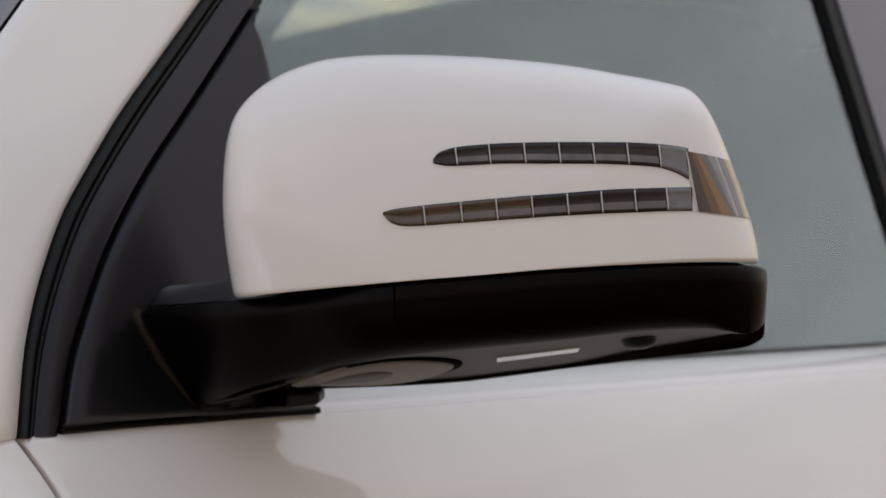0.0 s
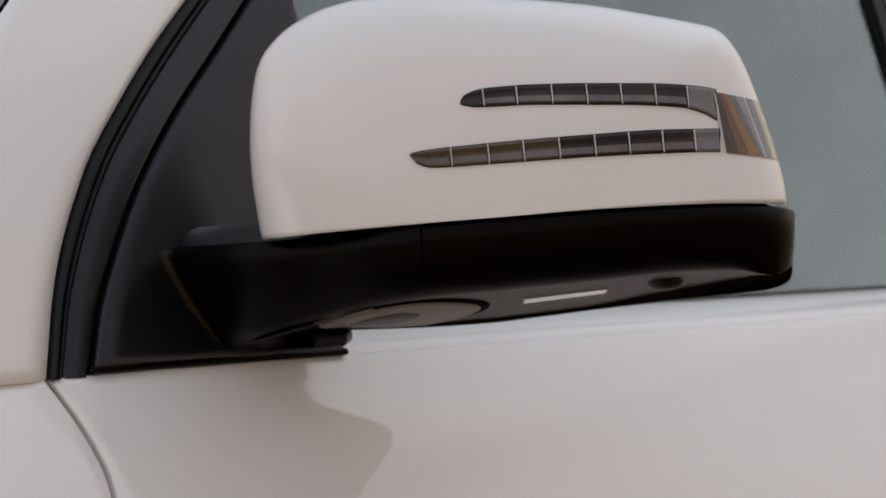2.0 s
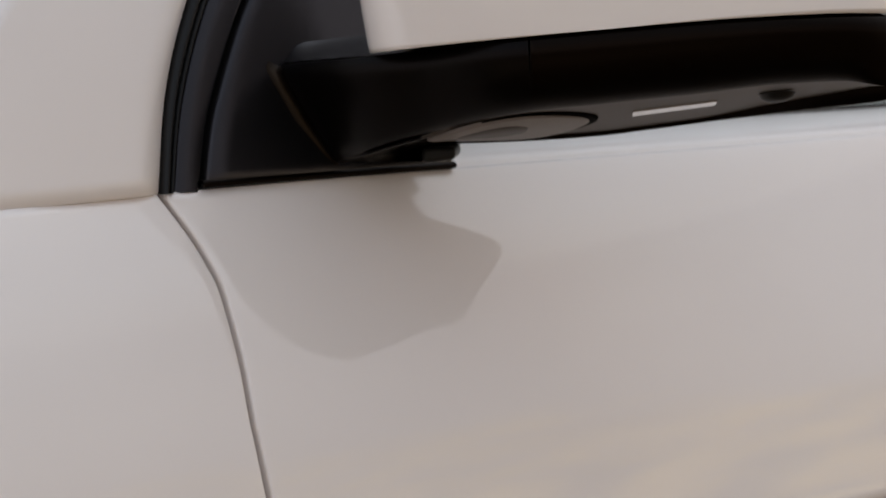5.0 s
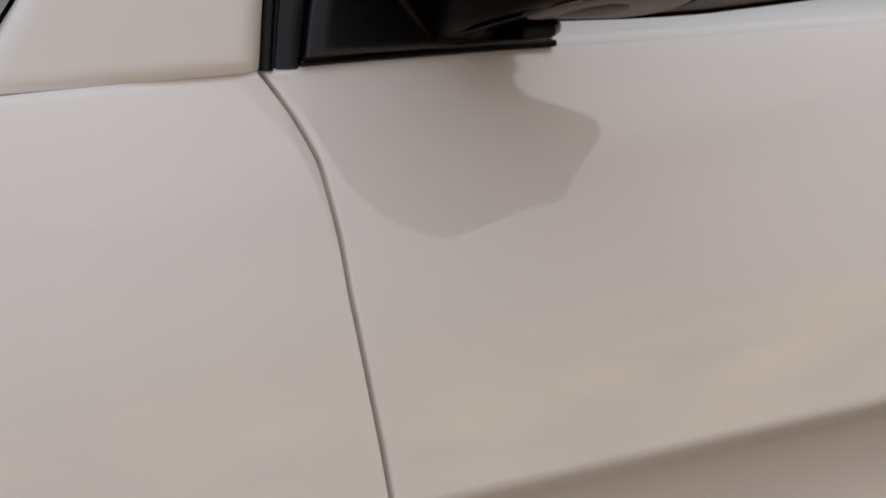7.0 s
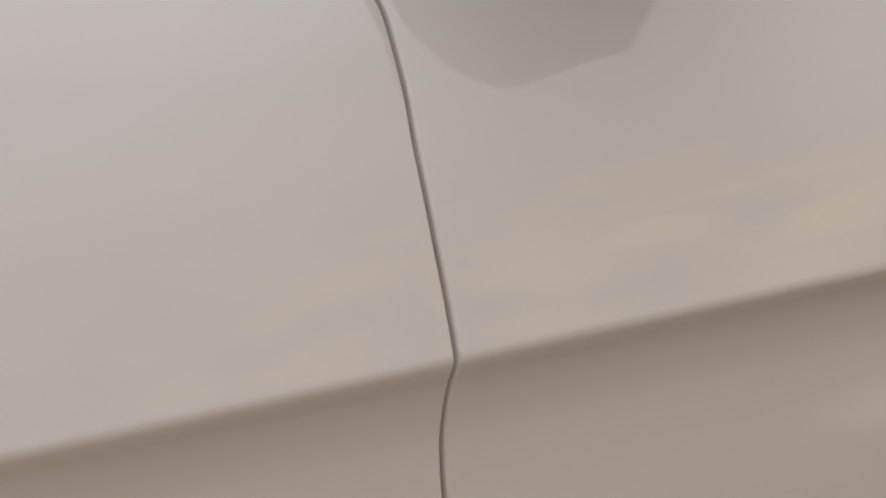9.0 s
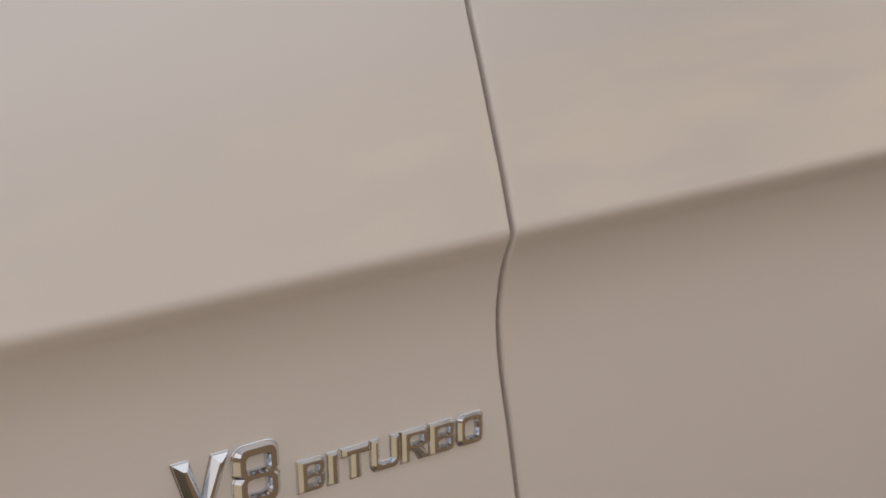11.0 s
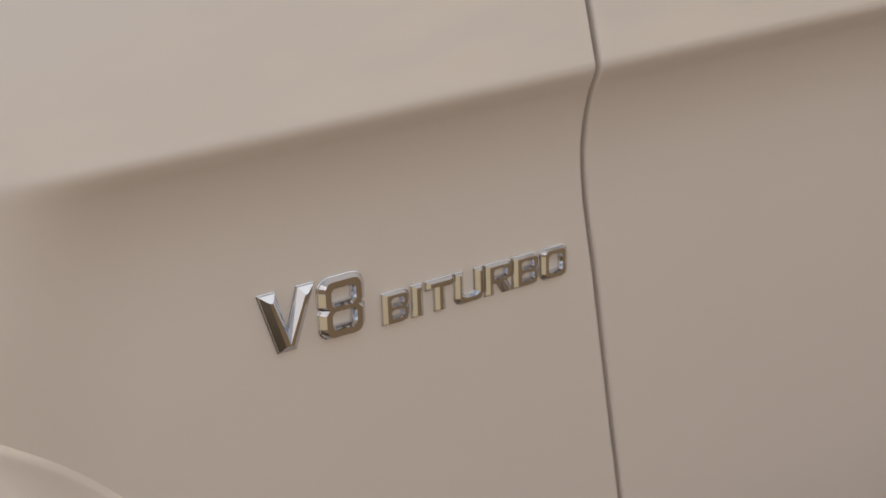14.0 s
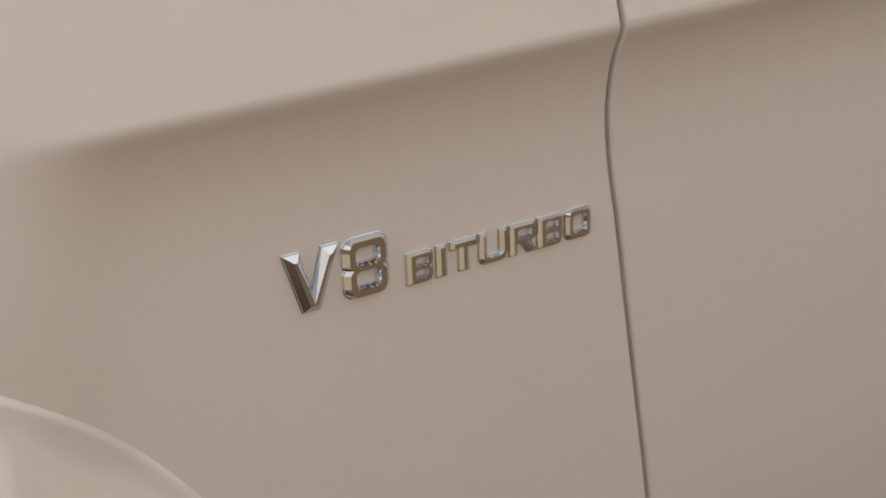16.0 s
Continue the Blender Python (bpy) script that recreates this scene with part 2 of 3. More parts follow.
def side_z(x, zp):
    up, low = (0.0146 if x > 0.576 else 0.0377) * (x - 0.576), -0.0076 * (x - 0.5955)
    t = min(1.0, max(0.0, (zp + 0.32) / 0.235))
    return zp + up * t + low * (1 - t)


def gap_x(z):
    return GAP(z) + 0.0006


def rows_between():
    zs = [-0.0851]
    while zs[-1] > -0.80:
        z = zs[-1]
        zs.append(z - (0.0025 if -0.36 < z < -0.30 else 0.005 if z > -0.16 else 0.009))
    return zs


EDGE = ((0.0016, 0.014), (0.0016, 0.003), (0.0019, 0.0010), (0.0025, 0.0002), (0.0036, 0.0))


def side_sheet(sign, reach, step):
    offs = [(sign * a, b) for a, b in EDGE]
    d = 0.010
    while d < reach:
        offs.append((sign * d, 0.0))
        d += step
    rows = []
    for zp in rows_between():
        row = []
        for off, dip in offs:
            x = gap_x(zp) + off
            row.append((x, side_y(x, zp) + dip, side_z(x, zp)))
        rows.append(row)
    return rows


def build_fender():
    rows = side_sheet(-1, 1.05, 0.012)
    # the top edge rolls over into the seam under the pillar
    top = rows[0]
    lip = [(x, y + 0.010, z - 0.0005) for x, y, z in top]
    lip2 = [(x, y + 0.012, z - 0.02) for x, y, z in top]
    verts, faces = grid([lip2, lip] + rows)
    keep = [f for f in faces if sum(math.hypot(verts[i][0] - WHEEL[0], verts[i][2] - WHEEL[1]) for i in f) / 4 > ARCH - 0.012]
    return place("front_fender", verts, keep, PAINT, car, "white front fender with a sharp crease")


def build_flare(parent):
    section = ((0.004, 0.006), (0.0010, 0.0014), (0.0002, 0.0003), (-0.0008, -0.0006), (-0.0018, -0.0016), (-0.0030, -0.0025), (-0.0044, -0.0030), (-0.008, -0.0036), (-0.013, -0.0051), (-0.02, -0.0084), (-0.03, -0.0150), (-0.042, -0.0240), (-0.056, -0.0350), (-0.062, -0.034), (-0.060, 0.0), (-0.05, 0.05))
    rows = []
    for dr, out in section:
        row = []
        for i in range(121):
            a = radians(-12 + 204 * i / 120)
            r = ARCH + dr
            x, z = WHEEL[0] + r * math.cos(a), WHEEL[1] + r * math.sin(a)
            bx, bz = WHEEL[0] + ARCH * math.cos(a), WHEEL[1] + ARCH * math.sin(a)
            y = side_y(bx, bz) + out
            if dr > 0:
                y = side_y(x, z) + out
            row.append((x, y, z))
        rows.append(row)
    return place("arch_flare", *grid(rows), PAINT, parent, "white flared wheel-arch lip")


def build_door():
    rows = side_sheet(1, 1.15, 0.014)
    top = rows[0]
    shoulder = []
    for back, up in ((0.062, 0.012), (0.056, 0.0196), (0.046, 0.0188), (0.036, 0.0172), (0.026, 0.0146), (0.018, 0.0114), (0.011, 0.0078), (0.0065, 0.0048), (0.0042, 0.0022), (0.0034, -0.0004), (0.0022, -0.0004), (0.0010, 0.0010)):
        shoulder.append([(x, y + back, z + up * ease(0.60, 0.66, x)) for x, y, z in top])
    return place("front_door", *grid(shoulder + rows), PAINT, car, "white front door with a rounded shoulder")


def build_jamb():
    rows = []
    for zp in rows_between()[::2]:
        rows.append([(gap_x(zp) + o, side_y(gap_x(zp) + o, zp) + 0.012, side_z(gap_x(zp), zp)) for o in (-0.03, 0.0, 0.03)])
    return place("door_jamb", *grid(rows), DARK, car)


fender = build_fender()
build_flare(fender)
build_door()
build_jamb()


# ---- pillar, seals and the panel that carries the mirror ----
def wall_y(z):
    return 0.90 + 0.30 * (z + 0.085)


BAND_OUT = curve([(-0.085, 0.5758), (-0.032, 0.5913), (0.032, 0.6237), (0.0695, 0.6530), (0.1057, 0.6848), (0.1424, 0.7215), (0.1814, 0.7600)])
BAND_IN = curve([(-0.085, 0.6022), (-0.048, 0.6155), (-0.0197, 0.6304), (0.0095, 0.6478), (0.0365, 0.6672), (0.0718, 0.6972), (0.1056, 0.7302), (0.1784, 0.7993)])


def levels(lo, hi, n):
    return [lo + (hi - lo) * i / n for i in range(n + 1)]


def build_pillar():
    rows = []
    for z in levels(-0.0845, 0.60, 70):
        right = BAND_OUT(z) - 0.0005
        left = 0.41 + 0.90 * (z + 0.085)
        row = [(right, wall_y(z) + 0.02, z), (right, wall_y(z) + 0.003, z), (right - 0.001, wall_y(z) + 0.001, z)]
        for i in range(1, 17):
            x = right - 0.003 + (left - right + 0.003) * i / 16
            row.append((x, wall_y(z) - 0.002 + 0.55 * (right - x) ** 2, z))
        row.append((left - 0.004, row[-1][1] + 0.012, z))
        sag = 0.0377 * (1 - ease(-0.085, 0.03, z))
        row = [(x, y, h - sag * max(0.0, right - x)) for x, y, h in row]
        rows.append(row)
    bottom = [(x, y + 0.0015, z - 0.0014) for x, y, z in rows[0]]
    under = [(x, y + 0.012, z - 0.0030) for x, y, z in rows[0]]
    return place("a_pillar", *grid([under, bottom] + rows), PAINT, car, "white painted windscreen pillar")


def strip(name, sections, mat, parent, label="", lo=-0.0855, hi=0.58):
    """A moulding that climbs along the pillar; sections are (place between the band's edges, lift outwards)."""
    rows = []
    for z in levels(lo, hi, 56):
        a, b = BAND_OUT(z), BAND_IN(z)
        rows.append([(a + (b - a) * s, wall_y(z) - lift, z) for s, lift in sections])
    return place(name, *grid(rows), mat, parent, label)


def ridge(a, b, low, high):
    c = [(a + (b - a) * (1 - math.cos(math.pi * i / 8)) / 2, low + (high - low) * math.sin(math.pi * i / 8)) for i in range(9)]
    return [(a, -0.012)] + c + [(b, -0.012)]


build_pillar()
strip("pillar_seal", ridge(0.0, 0.20, -0.003, 0.0025), RUBBER, car, "glossy black rubber seal")
strip("pillar_seal", ridge(0.21, 0.33, -0.004, 0.0005), RUBBER, car, "glossy black rubber seal")
strip("pillar_trim", [(0.32, -0.014), (0.34, -0.004), (0.40, -0.002), (0.65, -0.001), (0.90, -0.0012), (0.94, -0.0014), (0.965, -0.0020), (0.974, -0.0050), (0.976, -0.016)], SAIL, car, "dark grey pillar moulding")
strip("seal_groove", [(-0.02, -0.013), (1.3, -0.013)], RUBBER, car)


SLANT = curve([(0.0, 0.0), (0.06, 0.0), (0.10, 0.0030), (0.146, 0.0088), (0.163, 0.0130), (0.178, 0.0215)])


def build_sail():
    rows = []
    for z in levels(-0.080, 0.181, 42):
        front = BAND_IN(z) + 0.0022
        back = max(0.79 + 0.10 * (z + 0.08) - max(0.0, SLANT(z)), front + 0.003)
        row = [(front - 0.0005, wall_y(z) + 0.014, z), (front, wall_y(z) + 0.001, z), (front + 0.0012, wall_y(z) - 0.0008, z)]
        row += [(front + 0.0025 + (back - front - 0.003) * i / 14, wall_y(z) - 0.0016, z) for i in range(15)]
        row.append((back, wall_y(z) + 0.02, z))
        rows.append(row)
    foot = [(x, y + 0.0006, z - 0.0016) for x, y, z in rows[0]]
    foot2 = [(x, y + 0.01, z - 0.002) for x, y, z in rows[0]]
    return place("mirror_triangle", *grid([foot2, foot] + rows), SAIL, car, "matt black triangular mirror panel")


build_sail()


def build_sill_rubber():
    rows = []
    for i in range(30):
        x = 0.603 + (0.792 - 0.603) * i / 29
        z = -0.0851 + 0.0146 * (x - 0.576)
        rows.append([(x, 0.9005 + a, z + b) for a, b in ((0.015, 0.001), (-0.0005, 0.001), (-0.0022, 0.0025), (-0.0005, 0.0052), (0.01, 0.0055))])
    return place("sill_rubber", *grid(rows), BLACK, car)


build_sill_rubber()


# ---- side glass, frame and cabin ----
def glass_y(z):
    return 0.950 + 0.30 * (z + 0.06)


def slab(name, outline, mat, parent, thick=0.004, out=0.0, label=""):
    """A flat pane or panel on the leaning plane of the side glass."""
    n = len(outline)
    verts = [(x, glass_y(z) - out, z) for x, z in outline] + [(x, glass_y(z) - out + thick, z) for x, z in outline]
    faces = [tuple(range(n)), tuple(range(2 * n - 1, n - 1, -1))] + [(i, (i + 1) % n, n + (i + 1) % n, n + i) for i in range(n)]
    return place(name, verts, faces, mat, parent, label, smooth=False)


slab("side_window", [(0.66, -0.075), (1.595, -0.062), (1.545, 0.45), (1.06, 0.45), (0.78, 0.19)], GLASS, car, 0.004, 0.0, "dark tinted side glass reflecting clouds")
bpy.data.objects["side_window"].visible_shadow = False
slab("window_frame", [(1.592, -0.062), (1.609, -0.062), (1.559, 0.45), (1.542, 0.45)], RUBBER, car, 0.02, 0.008, "black window frame")
slab("b_pillar", [(1.612, -0.062), (1.815, -0.062), (1.765, 0.45), (1.562, 0.45)], GLOSS, car, 0.01, 0.010, "gloss black door pillar cover")
slab("window_seal", [(0.66, -0.072), (1.72, -0.058), (1.72, -0.0476), (0.66, -0.0630)], RUBBER, car, 0.01, 0.006, "black rubber window seal")


# ---- the door mirror ----
AXIS_A, AXIS_N = Vector((0.7037, -0.7105, 0)), Vector((-0.7105, -0.7037, 0))


def mp(u, d, w):
    return (0.681 + u * AXIS_A.x + d * AXIS_N.x, 0.85 + u * AXIS_A.y + d * AXIS_N.y, w)


SEAM = curve([(-0.0292, -0.0111), (0.0057, -0.0081), (0.0320, -0.0052), (0.0629, -0.0020), (0.1029, 0.0018), (0.1400, 0.0051), (0.1862, 0.0091), (0.2325, 0.0119), (0.2633, 0.0130), (0.2904, 0.0129)])
OUTLINE = [(0.0022, -0.0094), (-0.0031, 0.0225), (-0.0049, 0.0480), (-0.0036, 0.0736), (0.0010, 0.0928), (0.0121, 0.1072), (0.0280, 0.1179), (0.0471, 0.1250), (0.0662, 0.1280), (0.0918, 0.1292), (0.1237, 0.1287), (0.1557, 0.1269), (0.1875, 0.1239), (0.2195, 0.1187), (0.2450, 0.1141), (0.2577, 0.1103), (0.2658, 0.1023), (0.2723, 0.0913), (0.2802, 0.0722), (0.2882, 0.0499), (0.2948, 0.0276), (0.2970, 0.0130)]
MIDDLE = 0.139  # the cap swells about the middle of its lower edge


def cap_outline():
    """The cap's edge from the outer end of the seam over the top to the inner end, heights taken from the seam."""
    pts = []
    n = len(OUTLINE)
    for i in range(n - 1):
        p0, p1, p2, p3 = OUTLINE[max(0, i - 1)], OUTLINE[i], OUTLINE[i + 1], OUTLINE[min(n - 1, i + 2)]
        for k in range(6):
            t = k / 6
            pts.append(tuple(0.5 * (2 * b + (c - a) * t + (2 * a - 5 * b + 4 * c - d) * t * t + (3 * b - a - 3 * c + d) * t ** 3) for a, b, c, d in zip(p0, p1, p2, p3)))
    pts.append(OUTLINE[-1])
    return [(u, w - SEAM(u)) for u, w in pts][::-1]


CAP = cap_outline()
CAP_ANGLE = [math.atan2(max(v, 0.0), u - MIDDLE) for u, v in CAP]
CAP_RADIUS = [math.hypot(v, u - MIDDLE) for u, v in CAP]


def cap_edge(angle):
    return float(np.interp(angle, CAP_ANGLE, CAP_RADIUS))


def dome(s):
    return 0.048 * max(0.0, 1 - s ** 4.5) ** (1 / 2.2)


def cap_d(u, w):
    v = max(0.0, w - SEAM(u))
    return dome(min(1.0, math.hypot(v, u - MIDDLE) / cap_edge(math.atan2(v, u - MIDDLE))))


def edge_depth(u):
    return dome(min(1.0, abs(u - MIDDLE) / (0.1605 if u > MIDDLE else 0.146)))


def cap_right(w):
    """Where the cap ends outwards at that height."""
    return float(np.interp(w, [v + SEAM(u) for u, v in CAP[:60]], [u for u, v in CAP[:60]]))


mirror = None


def build_mirror_glass():
    ring = [(MIDDLE + (u - MIDDLE) * 0.90, (v + SEAM(u)) * 0.92 + 0.003) for u, v in CAP]
    ring += [(0.02 + 0.23 * i / 12, -0.030 + 0.010 * i / 12) for i in range(13)]
    verts = [mp(u, -0.064, w) for u, w in ring] + [mp(u, -0.060, w) for u, w in ring]
    n = len(ring)
    faces = [tuple(range(n)), tuple(range(2 * n - 1, n - 1, -1))] + [(i, (i + 1) % n, n + (i + 1) % n, n + i) for i in range(n)]
    return place("mirror_glass", verts, faces, MIRROR, mirror, "silvered mirror glass", smooth=False)


FRONT_LOW = curve([(-0.0258, -0.0698), (0.0239, -0.0573), (0.0624, -0.0462), (0.0937, -0.0404), (0.1248, -0.0371), (0.1560, -0.0337), (0.1871, -0.0304), (0.2339, -0.0251), (0.2806, -0.0234), (0.2900, -0.0266), (0.3010, -0.0305)])
REAR_LOW = curve([(0.0236, -0.0647), (0.0845, -0.0624), (0.1304, -0.0591), (0.1580, -0.0556), (0.1925, -0.0510), (0.2371, -0.0447), (0.2750, -0.0384), (0.3078, -0.0333), (0.3350, -0.0300)])


def back_of(u):
    """How far back the housing reaches, and the height of its rear rim."""
    k = ease(0.085, 0.175, u)
    return -0.080 - 0.034 * k + 0.050 * ease(0.19, 0.305, u), REAR_LOW(u) * (1 + 0.034 * k)


def shell_section(u):
    e, top, low, rear = dome(min(1.0, abs(u - MIDDLE) / (0.1625 if u > MIDDLE else 0.146))), SEAM(u) - 0.0016, FRONT_LOW(u), back_of(u)[1]
    back = back_of(u)[0]
    q = min(1.0, max(0.0, (u - 0.2855) / 0.0155))
    turn = 1 - math.sqrt(1 - q * q)
    low, rear, top = low + 0.003 * turn, rear + 0.007 * turn, top - 0.004 * turn
    lip = 0.0030 + 0.0045 * ease(0.19, 0.26, u) + 0.0030 * ease(0.25, 0.295, u)
    low += (rear + lip + 0.0004 - low) * ease(0.266, 0.297, u)  # the front meets the rear rim at the outer end
    pts = [(e - 0.005, top + 0.007 * (1 - ease(0.265, 0.288, u)) * ease(0.025, 0.05, u)), (e - 0.0042, top + 0.0002), (e - 0.0004, top - 0.0008)]
    h = top - low
    tuck = 1 - 0.75 * ease(0.255, 0.295, u)  # the front draws in towards its lower edge, less so at the outer end
    pts += [(e - 0.0002 * tuck, top - h * 0.25), (e - 0.0035 * tuck, top - h * 0.5), (e - 0.0105 * tuck, top - h * 0.75)]
    pts += [(e - 0.0165 * tuck, low + 0.005), (e - 0.0205 * tuck, low + 0.002), (e - 0.026 * tuck, low + 0.0002)]
    a = (e - 0.026 * tuck, low)
    for t in (0.15, 0.35, 0.6, 0.85):
        pts.append((a[0] + (back - a[0]) * t, a[1] + (rear + lip - a[1]) * t))
    pts += [(back, rear + lip), (back - 0.0005, rear + 0.0005), (back - 0.003, rear), (back - 0.008, rear + 0.003), (back * 0.7 - 0.026, min(rear + 0.05, top - 0.012))]
    return pts


def under(u, d):
    e = edge_depth(u) - 0.026
    back, rear = back_of(u)
    t = (e - d) / (e - back)
    return FRONT_LOW(u) + (rear + 0.0030 - FRONT_LOW(u)) * t


def split_shell(name, rows, parent, label, mat, first=0):
    """The glossy front with its rear rim, and the dull underside, from the row first on, as a piece of its own."""
    verts, faces = grid([r[:9] for r in rows])
    more, rim = grid([r[13:] for r in rows])
    k = len(verts)
    faces += [tuple(i + k for i in f) for f in rim]
    if first:
        inner, bottom = grid([r[8:14] for r in rows[:first + 1]])
        k += len(more)
        more += inner
        faces += [tuple(i + k for i in f) for f in bottom]
    ob = place(name, verts + more, faces, mat, parent, label)
    # sheen at a low angle is put into the underside's grey-brown colour
    place("underside", *grid([r[8:14] for r in rows[first:]]), GREY, ob if parent == car else parent, "dull grey-brown underside")
    return ob


def build_shell():
    rows = []
    us = [0.0936, 0.0942] + [0.096 + 0.187 * i / 32 for i in range(33)] + [0.2855 + 0.0155 * math.sin(math.pi / 2 * i / 9) for i in range(1, 10)]
    for k, u in enumerate(us):
        s = shell_section(u)
        if k == 0:
            s = [(d - 0.004 * (1 - ease(2, 4, i)), w) for i, (d, w) in enumerate(s)]  # the joint is open on top only
        rows.append([mp(u + (0.013 * ease(0.24, 0.30, u) * max(0.0, -d) / 0.083 if i > 8 else 0.0), d, w) for i, (d, w) in enumerate(s)])
    last = rows[-1]
    mid = tuple(sum(p[i] for p in last) / len(last) for i in range(3))
    rows.append([mix(p, mid, 0.35) for p in last])
    rows.append([mix(p, mid, 0.98) for p in last])
    return split_shell("side_mirror", rows, car, "black mirror housing with a white cap", BLACK)


def build_foot():
    root = [(-0.0480, -0.0560, -0.0150), (-0.0535, -0.0450, -0.0150), (-0.0561, -0.0414, -0.0170), (-0.0574, -0.0387, -0.0200), (-0.0507, -0.0392, -0.0298), (-0.0410, -0.0419, -0.0464), (-0.0316, -0.0453, -0.0606), (-0.0257, -0.0472, -0.0700), (-0.0220, -0.0495, -0.0736)]
    root += [(-0.0220 + 0.05 * t, -0.0495 - 0.03 * t, -0.0736 - 0.001 * t) for t in (0.15, 0.35, 0.6, 0.85, 1, 1, 1, 1)]
    root.append((0.03, -0.085, -0.03))
    rows = []
    for k in range(25):
        t = k / 24
        u = -0.04 + 0.1326 * t
        s = shell_section(0.0936 if k == 24 else max(u, 0.0))
        slim = 0.018 * (1 - ease(0.02, 0.085, u))  # the arm is slimmer than the housing
        s = [(d - slim if i < 9 else d, w) for i, (d, w) in enumerate(s)]
        blend = ease(0.0, 0.58, t)
        row = []
        for i, ((d, w), r) in enumerate(zip(s, root)):
            close = 0.0010 * ease(0.9, 1.0, t) * ease(2, 3.5, i)
            row.append(mp(r[0] + (u + close - r[0]) * blend, r[1] + (d - r[1]) * math.sin(blend * math.pi / 2), r[2] + (w - r[2]) * blend))
        rows.append(row)
    split_shell("mirror_foot", rows, mirror, "black mirror arm", ARM, 13)
    # hollow fillets where the arm leaves the panel: above it, and down its front edge
    above = []
    for k in range(15):
        x, y, z = rows[k][1]
        z += 0.0006
        out = max(0.0, wall_y(z) - 0.0016 - y)
        h = 0.0006 + 0.011 * ease(0.0, 0.03, out)
        ring = []
        for i in range(11):
            a = math.pi / 2 * i / 10
            top = z + h * (1 - math.sin(a))
            flat = wall_y(top) - 0.0018
            ring.append((x + 0.8 * out * (1 - i / 10), flat - out * (1 - math.cos(a)) + (0.0012 if i == 0 else 0.0), top))
        above.append(ring)
    place("arm_fillet", *grid(above), SAIL, mirror, "satin black fillet")
    cx, cz = 0.72, -0.045
    front = []
    for i in range(2, 9):
        x, y, z = rows[0][i]
        away = math.hypot(x - cx, z - cz)
        near = 0.010 * min(1.0, max(0.15, (z + 0.080) / 0.04))
        ax, az = x + near * (x - cx) / away, z + near * (z - cz) / away
        a, c = Vector((ax, wall_y(az) - 0.0014, az)), Vector(rows[3][i]) + Vector((-0.0006, -0.0006, 0))
        b = Vector((x, min(y, wall_y(z) - 0.0016), z))
        front.append([tuple(a * (1 - t) ** 2 + b * 2 * t * (1 - t) + c * t * t) for t in (0, 0.15, 0.3, 0.45, 0.6, 0.75, 0.9, 1.0)])
    place("arm_fillet", *grid(front), FILLET, mirror, "satin black fillet")


def build_cap():
    n = 140
    ss = [0.0, 0.08, 0.2, 0.32, 0.44, 0.55, 0.64, 0.72, 0.79, 0.85, 0.90, 0.935, 0.962, 0.98, 0.991, 0.997, 1.0]
    angles = [math.pi * i / n for i in range(n + 1)]

    def ring(s, d):
        row = []
        for a in angles:
            r = cap_edge(a) * s
            u = MIDDLE + r * math.cos(a)
            row.append(mp(u, d, SEAM(u) + r * math.sin(a)))
        return row
    rows = [ring(s, dome(s)) for s in ss]
    rows += [ring(0.999, -0.006), ring(0.994, -0.015), ring(0.98, -0.04), ring(0.955, -0.066)]
    verts, faces = grid(rows)
    # the lower edge turns in
    w = n + 1
    for i in (0, n):
        for j in range(len(rows) - 1):
            p, q = verts[j * w + i], verts[(j + 1) * w + i]
            k = len(verts)
            for v in (p, q):
                verts.append((v[0] - AXIS_N.x * 0.003, v[1] - AXIS_N.y * 0.003, v[2] + 0.0006))
            faces.append((j * w + i, (j + 1) * w + i, k + 1, k))
    return place("mirror_cap", verts, faces, CAP_PAINT, mirror, "white painted mirror cap")


mirror = build_shell()
build_foot()
build_cap()
build_mirror_glass()


def cap_patch(name, u0, u1, low, high, mat, lift, cols=8, rim=True, slant=0.0, scoop=0.0, blunt=False):
    """A thin piece that lies on the cap between two curves of height."""
    rows = []
    for j in range(7):
        t = j / 6
        row = []
        for i in range(cols + 1):
            u = u0 + (u1 - u0) * (i / cols) ** (2 if blunt else 1)
            w = low(u) + (high(u) - low(u)) * t
            uu = u + slant * (0.5 - t)
            row.append(mp(uu, cap_d(uu, w) + lift - scoop * math.sin(math.pi * t) * min(1.0, (high(u) - low(u)) / 0.008), w))
        rows.append(row)
    if rim:
        def sunk(row):
            return [mix(p, (p[0] - AXIS_N.x, p[1] - AXIS_N.y, p[2]), 0.003) for p in row]
        rows = [sunk(rows[0])] + rows + [sunk(rows[-1])]
        rows = [[sunk([r[0]])[0]] + r + [sunk([r[-1]])[0]] for r in rows]
    return place(name, *grid(rows), mat, mirror)


UP_TOP = curve([(0.1140, 0.0657), (0.1150, 0.0684), (0.1177, 0.0714), (0.1269, 0.0742), (0.1546, 0.0765), (0.1855, 0.0773), (0.2164, 0.0774), (0.2379, 0.0767), (0.2749, 0.0705), (0.2898, 0.0666)])
UP_LOW = curve([(0.1140, 0.0652), (0.1214, 0.0638), (0.1552, 0.0653), (0.2014, 0.0655), (0.2321, 0.0645), (0.2445, 0.0618), (0.2537, 0.0572)])
LO_TOP = curve([(0.0871, 0.0376), (0.0882, 0.0391), (0.0938, 0.0404), (0.1246, 0.0441), (0.1553, 0.0471), (0.1861, 0.0497), (0.2168, 0.0521), (0.2537, 0.0535)])
